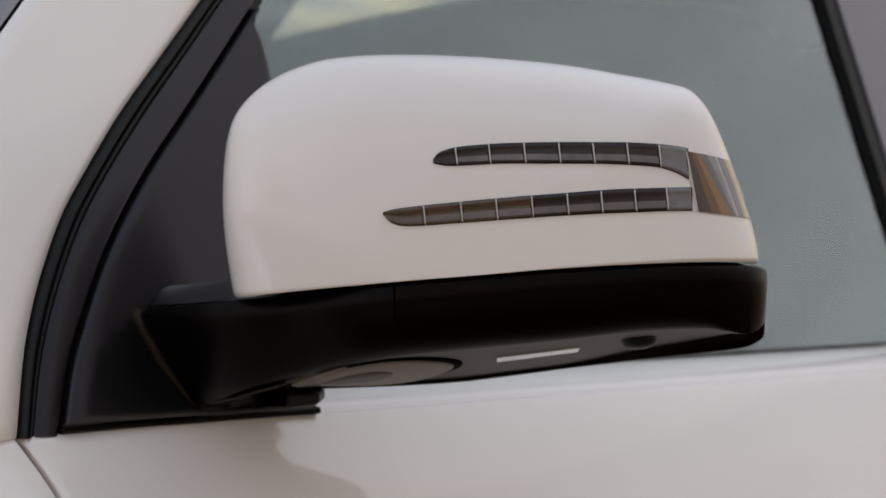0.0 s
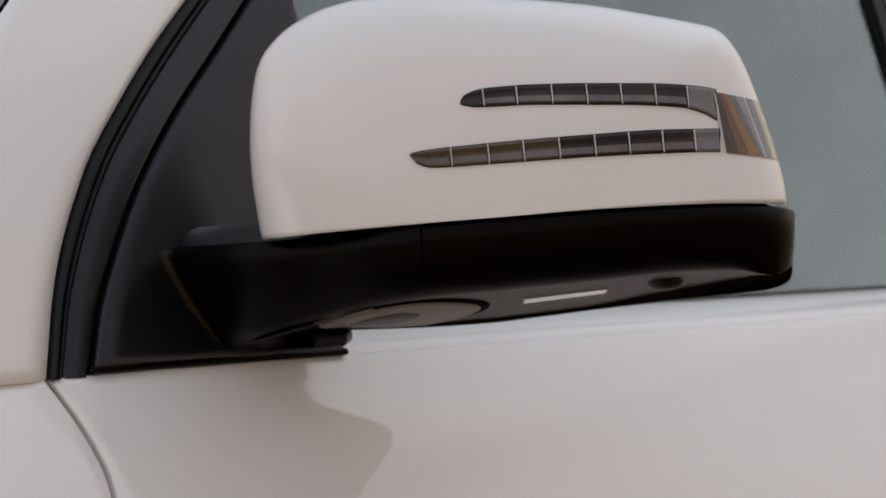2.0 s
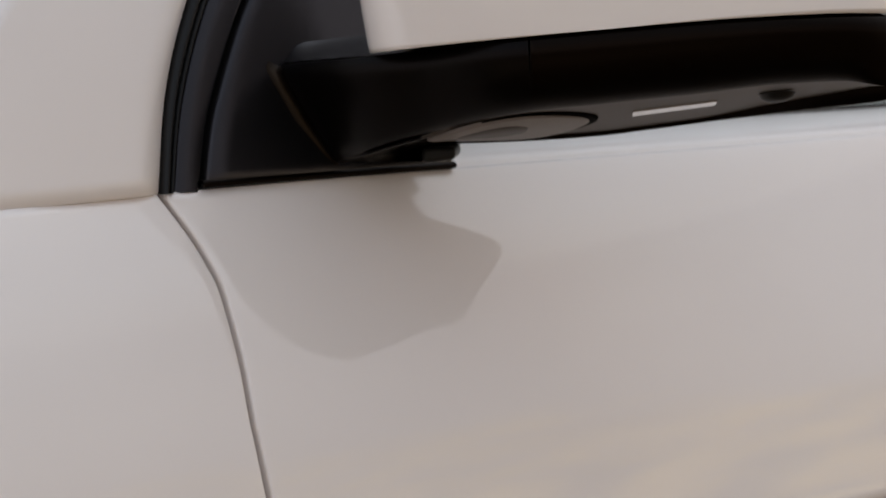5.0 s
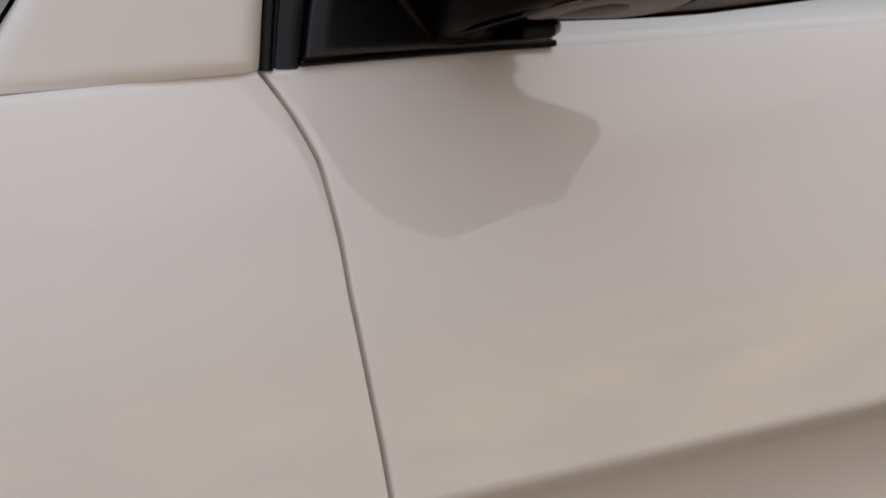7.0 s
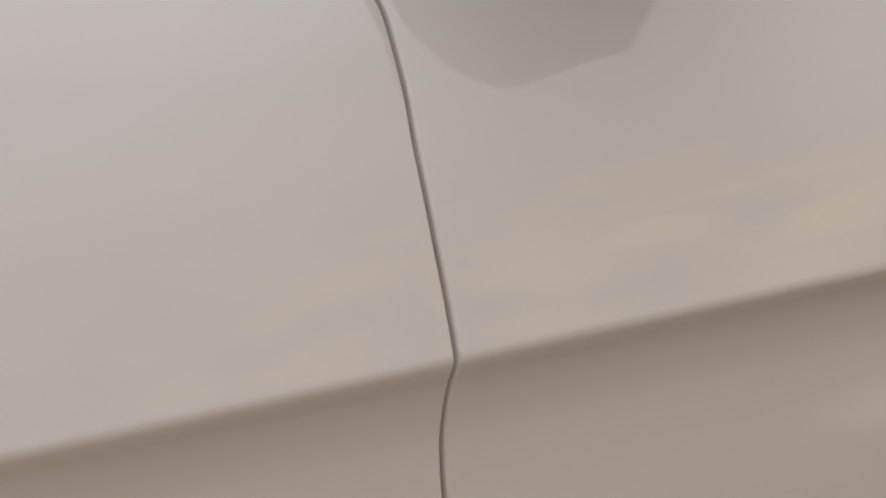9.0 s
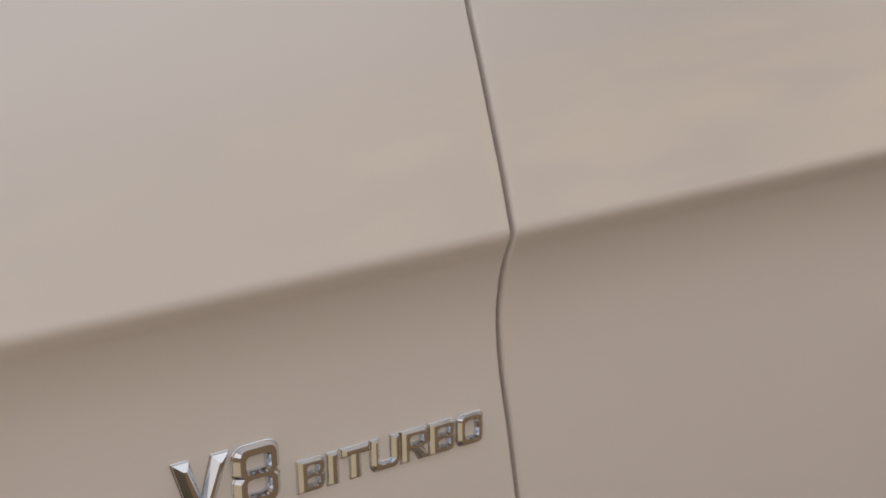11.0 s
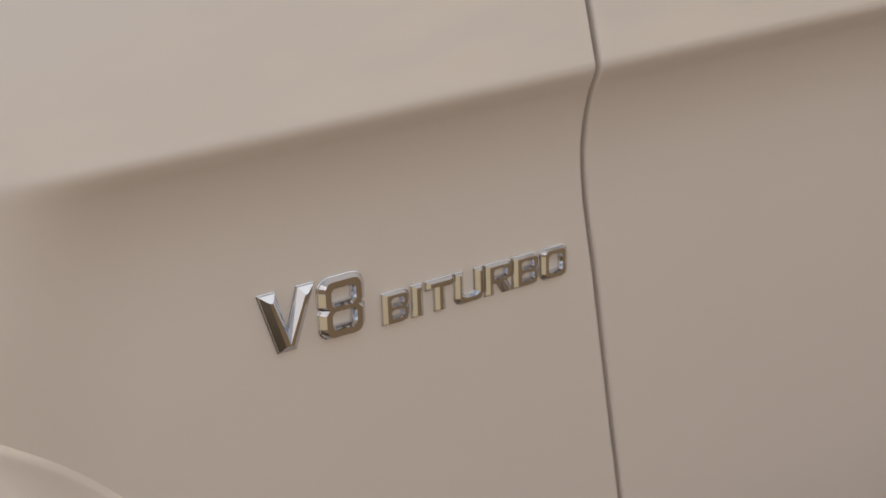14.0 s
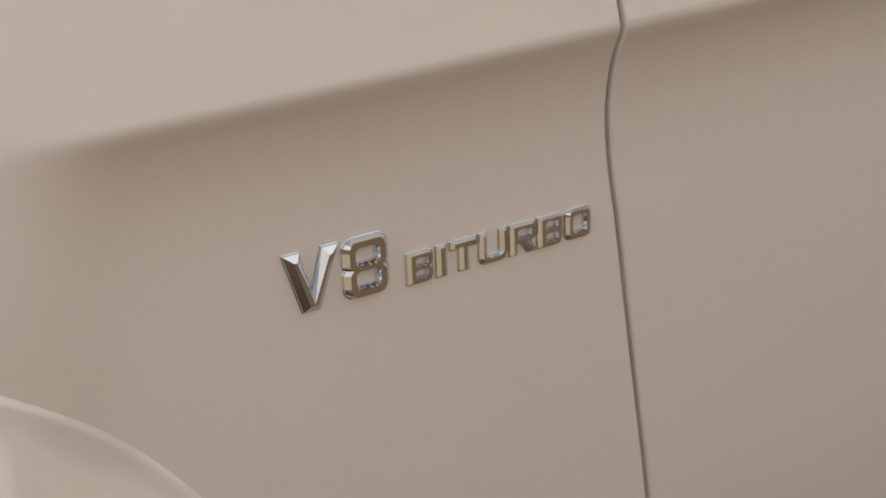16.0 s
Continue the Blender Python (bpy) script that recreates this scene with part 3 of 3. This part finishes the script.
LO_LOW = curve([(0.0871, 0.0373), (0.0880, 0.0353), (0.0907, 0.0332), (0.0985, 0.0310), (0.1246, 0.0327), (0.1553, 0.0351), (0.1862, 0.0374), (0.2169, 0.0391), (0.2553, 0.0406), (0.2830, 0.0383)])
UP_CUTS = (0.1140, 0.1265, 0.1445, 0.1635, 0.1823, 0.2008, 0.2193, 0.2369, 0.2529)
LO_CUTS = (0.0871, 0.1095, 0.1295, 0.1485, 0.1677, 0.1868, 0.2052, 0.2234, 0.2409, 0.2548)


def build_signal():
    for top, low, cuts in ((UP_TOP, UP_LOW, UP_CUTS), (LO_TOP, LO_LOW, LO_CUTS)):
        inset_low, inset_top = (lambda u, f=low: f(u) + 0.0004), (lambda u, f=top: f(u) - 0.0004)
        cap_patch("lens_surround", cuts[0], cuts[-1], low, top, RUBBER, 0.0003, 40, rim=False)
        for k, (a, b) in enumerate(zip(cuts, cuts[1:])):
            mat = SMOKE if k == len(cuts) - 2 else BROWN if top is LO_TOP and k < 4 else LENS
            cap_patch("lens_segment", a + 0.0004, b - 0.0004, inset_low, inset_top, mat, 0.0013, 24 if k == 0 else 10, slant=0.0012, scoop=0.0009, blunt=k == 0)
            # paler lower half stands for the reflection in a scooped segment
            if 0 < k < len(cuts) - 2:
                sheen_low, sheen_top = (lambda u: inset_low(u) + 0.0016), (lambda u: inset_low(u) * 0.55 + inset_top(u) * 0.45)
                cap_patch("lens_step", a + 0.0009, b - 0.0009, sheen_low, sheen_top, LENS_SHEEN, 0.0012, 4, rim=False, slant=0.0006)
        for b in cuts[1:-1]:
            cap_patch("lens_rib", b - 0.00035, b + 0.00035, inset_low, inset_top, RIB, 0.0013, 2, slant=0.0012)
    # the clear end piece: a dark recess, an amber reflector and clear ribs, all leaning, between the last bar and the cap's outer edge
    pieces = ((0.0, 0.025, 0.0, 0.03, RIB), (0.028, 0.10, 0.033, 0.25, BROWN), (0.102, 0.19, 0.252, 0.42, DEEP_AMBER), (0.192, 0.27, 0.422, 0.63, AMBER), (0.274, 0.42, 0.634, 0.67, SMOKE),
              (0.423, 0.59, 0.673, 0.695, CLEAR), (0.593, 0.62, 0.698, 0.72, RIB), (0.623, 0.78, 0.723, 0.82, SMOKE), (0.784, 0.98, 0.824, 0.98, CLEAR))
    for a1, b1, a0, b0, mat in pieces:
        rows = []
        for j in range(9):
            t = j / 8
            a, b = a0 + (a1 - a0) * t, b0 + (b1 - b0) * t
            row = []
            for i in range(5):
                q = a + (b - a) * i / 4
                w = 0.0404 - 0.003 * q + t * (0.0330 - 0.001 * q)
                left = 0.2571 - 0.0057 * t
                u = left + (cap_right(w) - left) * q
                row.append(mp(u, cap_d(u, w) + 0.0009, w))
            rows.append(row)
        place("end_lens", *grid(rows), mat, mirror)


build_signal()


def under_disc(name, u0, d0, radius, mat, lift, inner=0.0):
    n = 40
    rows = []
    for r, z in ((radius, 0.0), (radius, -lift * 0.6), (radius * 0.93, -lift), (0.0005, -lift)) if not inner else ((radius, 0.0), (radius * 0.85, -lift * 0.55), (radius * 0.5, -lift * 0.9), (0.0005, -lift)):
        row = []
        for i in range(n):
            u, d = u0 + r * math.cos(2 * math.pi * i / n), d0 + r * math.sin(2 * math.pi * i / n)
            row.append(mp(u, d, under(u, d) + z))
        rows.append(row)
    return place(name, *grid(rows, closed=True), mat, mirror)


under_disc("pivot_groove", 0.0828, -0.030, 0.0482, VOID, 0.0016)
under_disc("pivot_disc", 0.0790, -0.030, 0.0470, PALE_GREY, 0.0026)
under_disc("pivot_plug", 0.0700, -0.026, 0.0216, GREY, 0.0034)


def under_bar(name, u0, u1, d0, d1, mat, lift):
    verts = []
    for z in (0.002, -lift):
        for u, d in ((u0, d0), (u1, d0 + 0.002), (u1, d1 + 0.002), (u0, d1)):
            verts.append(mp(u, d, under(u, d) + z))
    return place(name, verts, [(0, 1, 2, 3), (4, 5, 6, 7), (0, 1, 5, 4), (1, 2, 6, 5), (2, 3, 7, 6), (3, 0, 4, 7)], mat, mirror, smooth=False)


under_bar("puddle_lamp", 0.1508, 0.1983, -0.022, -0.042, CLEAR, 0.001)
under_disc("camera_bezel", 0.2320, -0.02, 0.0105, RUBBER, 0.005, 1.0)


def build_block():
    verts = []
    for d in (-0.045, -0.094):
        for u, w in ((0.0275, -0.0640), (0.0472, -0.0634), (0.0474, -0.0712), (0.0275, -0.0738)):
            verts.append(mp(u, d, w))
    ob = place("mirror_bracket", verts, [(0, 1, 2, 3), (4, 5, 6, 7), (0, 1, 5, 4), (1, 2, 6, 5), (2, 3, 7, 6), (3, 0, 4, 7)], RUBBER, mirror, smooth=False)
    bev = ob.modifiers.new("bevel", "BEVEL")
    bev.width, bev.segments = 0.0028, 3
    return ob


build_block()


# ---- chrome lettering on the fender ----
def arc(x, z, r, start):
    return [(x + r * math.cos(radians(start + 22.5 * i)), z + r * math.sin(radians(start + 22.5 * i))) for i in range(5)]


def chamfered(x0, x1, z0, z1, c):
    """A rectangle with rounded corners."""
    return arc(x1 - c, z0 + c, c, -90) + arc(x1 - c, z1 - c, c, 0) + arc(x0 + c, z1 - c, c, 90) + arc(x0 + c, z0 + c, c, 180)


def letter(shape, w, h):
    """Outlines of a wide squared capital, w by h, with stroke s."""
    s = h * 0.275
    c = h * 0.20
    if shape == "I":
        return [[(0, 0), (w, 0), (w, h), (0, h)]]
    if shape == "V":
        k = h * 0.29
        m = w * 0.43
        return [[(0, h), (k, h), (m + k * 0.16, h * 0.33), (w - k, h), (w, h), (m + k * 0.62, 0), (m - k * 0.42, 0)]]
    if shape == "T":
        return [[(0, h), (w, h), (w, h - s * 0.9), (w / 2 + s * 0.62, h - s * 0.9), (w / 2 + s * 0.62, 0), (w / 2 - s * 0.62, 0), (w / 2 - s * 0.62, h - s * 0.9), (0, h - s * 0.9)]]
    if shape == "O":
        return [chamfered(0, w, 0, h, c), chamfered(s, w - s, s * 0.85, h - s * 0.85, c * 0.5)]
    if shape == "U":
        return [[(0, h), (s, h), (s, s * 1.1), (s * 1.3, s * 0.85), (w - s * 1.3, s * 0.85), (w - s, s * 1.1), (w - s, h), (w, h)] + arc(w - c, c, c, 0)[::-1][4:] + arc(w - c, c, c, -90)[::-1] + arc(c, c, c, 180)[::-1]]
    if shape == "B":
        n = s * 0.16
        out = [(0, 0)] + arc(w - c, c, c, -90) + [(w, h / 2 - n * 1.6), (w - n, h / 2), (w, h / 2 + n * 1.6)] + arc(w - c, h - c, c, 0) + [(0, h)]
        return [out, chamfered(s * 1.1, w - s, s * 0.75, h / 2 - s * 0.36, c * 0.3), chamfered(s * 1.1, w - s, h / 2 + s * 0.36, h - s * 0.75, c * 0.3)]
    if shape == "R":
        out = [(0, 0), (s, 0), (s, h * 0.36), (w * 0.46, h * 0.36), (w - s * 1.15, 0), (w, 0), (w * 0.78, h * 0.38), (w, h * 0.46)] + arc(w - c, h - c, c, 0) + [(0, h)]
        return [out, chamfered(s * 1.1, w - s, h * 0.56, h - s * 0.75, c * 0.3)]
    # the figure eight
    n = h * 0.05
    out = arc(w - c, c, c, -90) + [(w, h / 2 - n * 1.3), (w - n * 0.9, h / 2), (w, h / 2 + n * 1.3)] + arc(w - c, h - c, c, 0) + arc(c, h - c, c, 90) + [(0, h / 2 + n * 1.3), (n * 0.9, h / 2), (0, h / 2 - n * 1.3)] + arc(c, c, c, 180)
    k = h * 0.235
    return [out, chamfered(k, w - k, k * 0.85, h / 2 - k * 0.36, c * 0.2), chamfered(k, w - k, h / 2 + k * 0.36, h - k * 0.85, c * 0.2)]


def inset(loop, b, tall=0.5):
    """The closed outline moved by b towards its left, only a share as far along the height, corners mitred."""
    n = len(loop)
    out = []
    for i in range(n):
        p, q, r = Vector(loop[i - 1]), Vector(loop[i]), Vector(loop[(i + 1) % n])
        e, f = (q - p).normalized(), (r - q).normalized()
        m = Vector((-e.y - f.y, e.x + f.x))
        m = m / max(0.32, (1 + e.dot(f)))
        out.append((q.x + b * m.x, q.y + (b * tall if b > 0.0004 else b) * m.y))
    return out


def area(loop):
    return sum(a[0] * b[1] - b[0] * a[1] for a, b in zip(loop, loop[1:] + loop[:1])) / 2


def build_letter(shape, x0, x1, z0, z1, flange, wall, chamfer, hole_chamfer, top):
    """A raised letter: a thin foot all round, upright walls, a broad chamfer and a flat face."""
    verts, faces, face_loops, face_start = [], [], [], []
    for k, loop in enumerate(letter(shape, x1 - x0, z1 - z0)):
        loop = [p for i, p in enumerate(loop) if math.dist(p, loop[i - 1]) > 1e-5]
        if (area(loop) > 0) == (k > 0):
            loop = loop[::-1]
        b = hole_chamfer if k else chamfer
        f = flange * (0.3 if k else 1.0)
        rings = [(inset(loop, -f), -0.001), (inset(loop, -f), wall * 0.35), (inset(loop, -f * 0.3), wall * 0.5), (inset(loop, 0.0), wall * 0.5), (inset(loop, 0.0002), wall), (inset(loop, b, 1.0 if k or shape == "V" else 0.5), top)]
        n = len(loop)
        for j, (ring, h) in enumerate(rings):
            start = len(verts)
            verts += [(x, z, h) for x, z in ring]
            if j:
                faces += [(start - n + i, start - n + (i + 1) % n, start + (i + 1) % n, start + i) for i in range(n)]
        face_loops.append([Vector((x, z, 0)) for x, z in rings[-1][0]])
        face_start.append(len(verts) - n)
    index = [st + i for st, lp in zip(face_start, face_loops) for i in range(len(lp))]
    faces += [tuple(index[i] for i in tri) for tri in tessellate_polygon(face_loops)]
    me = bpy.data.meshes.new("badge_letter")
    me.from_pydata([(x, z + 0.06 * h, h) for x, z, h in verts], [], faces)
    bm = bmesh.new()
    bm.from_mesh(me)
    bmesh.ops.recalc_face_normals(bm, faces=bm.faces)
    bm.to_mesh(me)
    bm.free()
    me.materials.append(CHROME)
    ob = new("badge_letter", me)
    xm = (x0 + x1) / 2
    zm = (z0 + z1) / 2
    right = Vector((0.01, side_y(xm + 0.005, zm) - side_y(xm - 0.005, zm), 0)).normalized()
    up = Vector((0, side_y(xm, zm + 0.01) - side_y(xm, zm - 0.01), 0.02)).normalized()
    face = right.cross(up).normalized()
    m = Matrix((right, up, face)).transposed().to_4x4()
    ob.matrix_world = Matrix.Translation(Vector((x0, side_y(x0, z0), z0 + EYE))) @ m
    ob.parent = fender
    return tagged(ob, "chrome letter")


for shape, x0, x1 in (("V", 0.3920, 0.4254), ("8", 0.4270, 0.4552)):
    build_letter(shape, x0 - 0.0002, x1 - 0.0002, -0.4466, -0.4115, 0.0005, 0.0020, 0.0040 if shape == "V" else 0.0031, 0.0017, 0.0054 if shape == "V" else 0.0049)
for shape, x0, x1 in (("B", 0.4658, 0.4826), ("I", 0.4845, 0.4914), ("T", 0.4936, 0.5113), ("U", 0.5125, 0.5312), ("R", 0.5325, 0.5505), ("B", 0.5514, 0.5686), ("O", 0.5704, 0.5884)):
    build_letter(shape, x0 + 0.0003, x1, -0.4477, -0.4294, 0.0007, 0.0016, 0.0020, 0.0011, 0.0036)


# ---- the rest of the body, plain, so that the car is closed and stands on its wheels ----
MIDLINE = 1.78


def far(p):
    return (p[0], 2 * MIDLINE - p[1], p[2])


def tapered(x, zp):
    """The side further along: drawn in a little towards the tail."""
    return side_y(x, zp) + (0.05 * (x - 2.6) ** 2 if x > 2.6 else 0.0)


def build_rear_side():
    rows = []
    xs = levels(1.735, 4.05, 60)
    for zp in rows_between()[::2]:
        rows.append([(x, tapered(x, zp), side_z(x, zp)) for x in xs])
    shoulder = [[(x, y + back, z + up) for x, y, z in rows[0]] for back, up in ((0.062, 0.012), (0.046, 0.016), (0.006, 0.0045))]
    verts, faces = grid(shoulder + rows)
    keep = [f for f in faces if math.hypot(sum(verts[i][0] for i in f) / 4 - 3.05, sum(verts[i][2] for i in f) / 4 + 0.796) > 0.42]
    return place("rear_side", verts, keep, PAINT, car, "plain white rear body side")


def build_far_side():
    rows = []
    xs = levels(-0.46, 4.05, 90)
    for zp in rows_between()[::3]:
        rows.append([far((x, tapered(x, zp), side_z(x, zp))) for x in xs])
    shoulder = [[(x, y - back, z + up) for x, y, z in rows[0]] for back, up in ((0.062, 0.012), (0.046, 0.016), (0.006, 0.0045))]
    verts, faces = grid(shoulder + rows)
    keep = [f for f in faces if min(math.hypot(sum(verts[i][0] for i in f) / 4 - c, sum(verts[i][2] for i in f) / 4 + 0.796) for c in (3.05, WHEEL[0])) > 0.42]
    return place("far_side", verts, keep, PAINT, car, "plain white body side")


def build_end(name, x, out, label):
    """Nose or tail: a bowed wall from one body side to the other."""
    rows = []
    for zp in rows_between()[::4]:
        p = (x, tapered(x, zp), side_z(x, zp))
        row = []
        for i in range(25):
            t = i / 24
            bow = 1 - abs(2 * t - 1) ** 3
            row.append((x + out * bow * (0.75 + 0.25 * ease(-0.1, -0.35, zp)), p[1] + (2 * MIDLINE - 2 * p[1]) * t, p[2]))
        rows.append(row)
    return place(name, *grid(rows), PAINT, car, label)


def build_hood():
    rows = []
    for x in levels(-0.46, 0.40, 24):
        y0, z0 = side_y(x, -0.0851) + 0.012, side_z(x, -0.0851)
        row = []
        for i in range(33):
            t = i / 32
            rise = 0.055 * (1 - abs(2 * t - 1) ** 2.5)
            row.append((x - 0.22 * (1 - abs(2 * t - 1) ** 2) * ease(0.3, -0.46, x), y0 + (2 * MIDLINE - 2 * y0) * t, z0 + rise - 0.002))
        rows.append(row)
    return place("hood", *grid(rows), PAINT, car, "white bonnet")


def build_roof():
    rows = []
    for x in levels(1.12, 3.95, 30):
        drop = 0.10 * ease(3.2, 3.95, x) + 0.05 * ease(1.5, 1.12, x)
        rows.append([(x, 1.10 + 1.36 * i / 20, 0.575 + 0.07 * (1 - abs(2 * i / 20 - 1) ** 4) - drop) for i in range(21)])
    return place("roof", *grid(rows), PAINT, car, "white roof")


def build_greenhouse():
    """Roof rails, pillars and glass of both sides behind the front window, and the tail glass."""
    for side in (0, 1):
        def at(x, z, inset=0.0):
            p = (x, glass_y(z) - 0.006 + inset, z)
            return far(p) if side else p
        rows = [[at(x, z) for x in levels(1.02, 3.95, 20)] for z in ((0.56, 0.575, 0.59, 0.60) if side else (0.425, 0.50, 0.56, 0.60))]
        place("roof_rail", *grid(rows), PAINT, car, "white roof rail")
        if side:
            rows = [[at(x, z) for x in levels(0.72, 1.56, 4)] for z in (-0.07, 0.40)]
            place("far_trim", *grid(rows), CABIN, car, "dark far door lining")
        n = 4
        pane = [(1.82, -0.06), (3.70, -0.045), (3.40, 0.57), (1.765, 0.57)] if side else [(1.82, -0.06), (3.70, -0.045), (3.40, 0.425), (1.765, 0.425)]
        verts = [at(x, z, 0.01) for x, z in pane] + [at(x, z, 0.014) for x, z in pane]
        faces = [(0, 1, 2, 3), (7, 6, 5, 4)] + [(i, (i + 1) % n, n + (i + 1) % n, n + i) for i in range(n)]
        place("rear_window", verts, faces, GLASS, car, "dark tinted rear side glass", smooth=False)
        rows = [[at(a, z) for a in (x0, x0 + 0.4)] for z, x0 in ((-0.05, 3.69), (0.43, 3.39))]
        place("rear_pillar", *grid(rows), PAINT, car, "white rear pillar")
    rows = [[(x, 1.02 + 1.52 * i / 12, z) for i in range(13)] for x, z in ((4.10, -0.06), (3.93, 0.48))]
    place("tail_window", *grid(rows), GLOSS, car, "dark rear window")


def build_underbody():
    x0, x1, y0, y1, z0, z1 = -0.45, 4.0, 0.95, 2.6, -0.86, -0.70
    v = [(x, y, z) for z in (z0, z1) for x, y in ((x0, y0), (x1, y0), (x1, y1), (x0, y1))]
    return place("underbody", v, [(3, 2, 1, 0), (4, 5, 6, 7), (0, 1, 5, 4), (1, 2, 6, 5), (2, 3, 7, 6), (3, 0, 4, 7)], CABIN, car, "dark underbody", smooth=False)


def lathe(name, profile, x, y, z, mat, parent, label="", side=1):
    rows = [[(x + r * math.cos(2 * math.pi * i / 48), y + side * d, z + r * math.sin(2 * math.pi * i / 48)) for i in range(48)] for r, d in profile]
    return place(name, *grid(rows, closed=True), mat, parent, label)


def build_wheels():
    for x in (WHEEL[0], 3.05):
        for y, side in ((0.87, 1), (2 * MIDLINE - 0.87, -1)):
            tyre = lathe("wheel", [(0.27, 0.02), (0.31, 0.0), (0.37, 0.005), (0.388, 0.03), (0.39, 0.13), (0.388, 0.24), (0.37, 0.265), (0.27, 0.25)], x, y, -0.81, RUBBER, car, "black tyre on a silver rim", side)
            lathe("rim", [(0.27, 0.03), (0.262, 0.018), (0.25, 0.03), (0.20, 0.06), (0.08, 0.05), (0.05, 0.035), (0.004, 0.033)], x, y, -0.81, CHROME, tyre, "silver rim", side)


def build_cabin():
    """The dark lining behind the side glass; the hole in the far wall is shaped to fit the camera's view."""
    x0, x1, y0, y1, z0, z1 = 0.45, 3.6, 1.14, 2.45, -0.5, 0.62
    v = [(x0, y0, z0), (x1, y0, z0), (x1, y1, z0), (x0, y1, z0), (x0 + 0.75, y0, z1), (x1, y0, z1), (x1, y1, z1), (x0 + 0.75, y1, z1)]
    f = [(0, 1, 2, 3), (1, 2, 6, 5)]
    ring = [(x0, z0), (x1, z0), (x1, z1), (2.9, z1), (2.778, 0.589), (2.497, 0.520), (2.273, 0.467), (2.142, 0.431), (2.04, 0.402), (2.098, 0.476), (2.19, 0.61), (x0 + 0.7, z1), (x0, 0.1)]
    k = len(v)
    v += [(x, y1, z) for x, z in ring]
    f.append(tuple(range(k, k + len(ring))))
    return place("cabin", v, f, CABIN, car, "dark cabin lining", smooth=False)


def build_windscreen():
    rows = []
    for z in levels(-0.08, 0.57, 12):
        left = 0.405 + 0.90 * (z + 0.085)
        y = wall_y(z) + 0.05
        row = []
        for i in range(21):
            t = i / 20
            row.append((left - 0.10 * (1 - abs(2 * t - 1) ** 2.2), y + (2 * MIDLINE - 2 * y) * t, z))
        rows.append([(left, y - 0.03, z)] + row)
    return place("windscreen", *grid(rows), GLOSS, car, "dark windscreen glass")


build_rear_side()
build_far_side()
build_end("nose", -0.46, -0.35, "plain white nose")
build_end("tail", 4.05, 0.12, "plain white tailgate")
build_hood()
build_roof()
build_greenhouse()
build_underbody()
build_wheels()
build_cabin()
build_windscreen()

for ob in car.children:
    ob.matrix_parent_inverse = car_shift.copy()


# ---- ground and distance ----
def build_ground():
    n = 40
    rows = []
    for j in range(n + 1):
        r = 0.5 * (8000 ** (j / n))
        rows.append([(r * math.cos(2 * math.pi * i / 64), 1 + r * math.sin(2 * math.pi * i / 64), -EYE + (0.012 * noise.noise((r * math.cos(2 * math.pi * i / 64), r * math.sin(2 * math.pi * i / 64), 0.0)) if j else 0)) for i in range(64)])
    verts, faces = grid(rows, closed=True)
    faces.append(tuple(range(64)))
    return tagged(place("ground", verts, faces, SAND), "pale brown desert sand with painted sun and shade patches", "ground", kind="structure")


# unseen hills, added to give the paint a horizon to reflect
def build_hills():
    rows = []
    for k, (r, lift) in enumerate(((600, -0.3), (640, 0.35), (700, 0.8), (780, 1.0), (900, 0.6), (1000, -0.3))):
        row = []
        for i in range(200):
            a = 2 * math.pi * i / 200
            h = 4 + 3 * noise.noise((3 * math.cos(a), 3 * math.sin(a), 1.0)) + 1.5 * noise.noise((11 * math.cos(a), 11 * math.sin(a), 2.0 + k))
            row.append((r * math.cos(a), r * math.sin(a), max(h, 1) * lift - EYE))
        rows.append(row)
    return tagged(place("backdrop", *grid(rows, closed=True), HILL), "low brown desert hills far off, unseen, added for reflections", "hills", kind="structure")


build_ground()
build_hills()
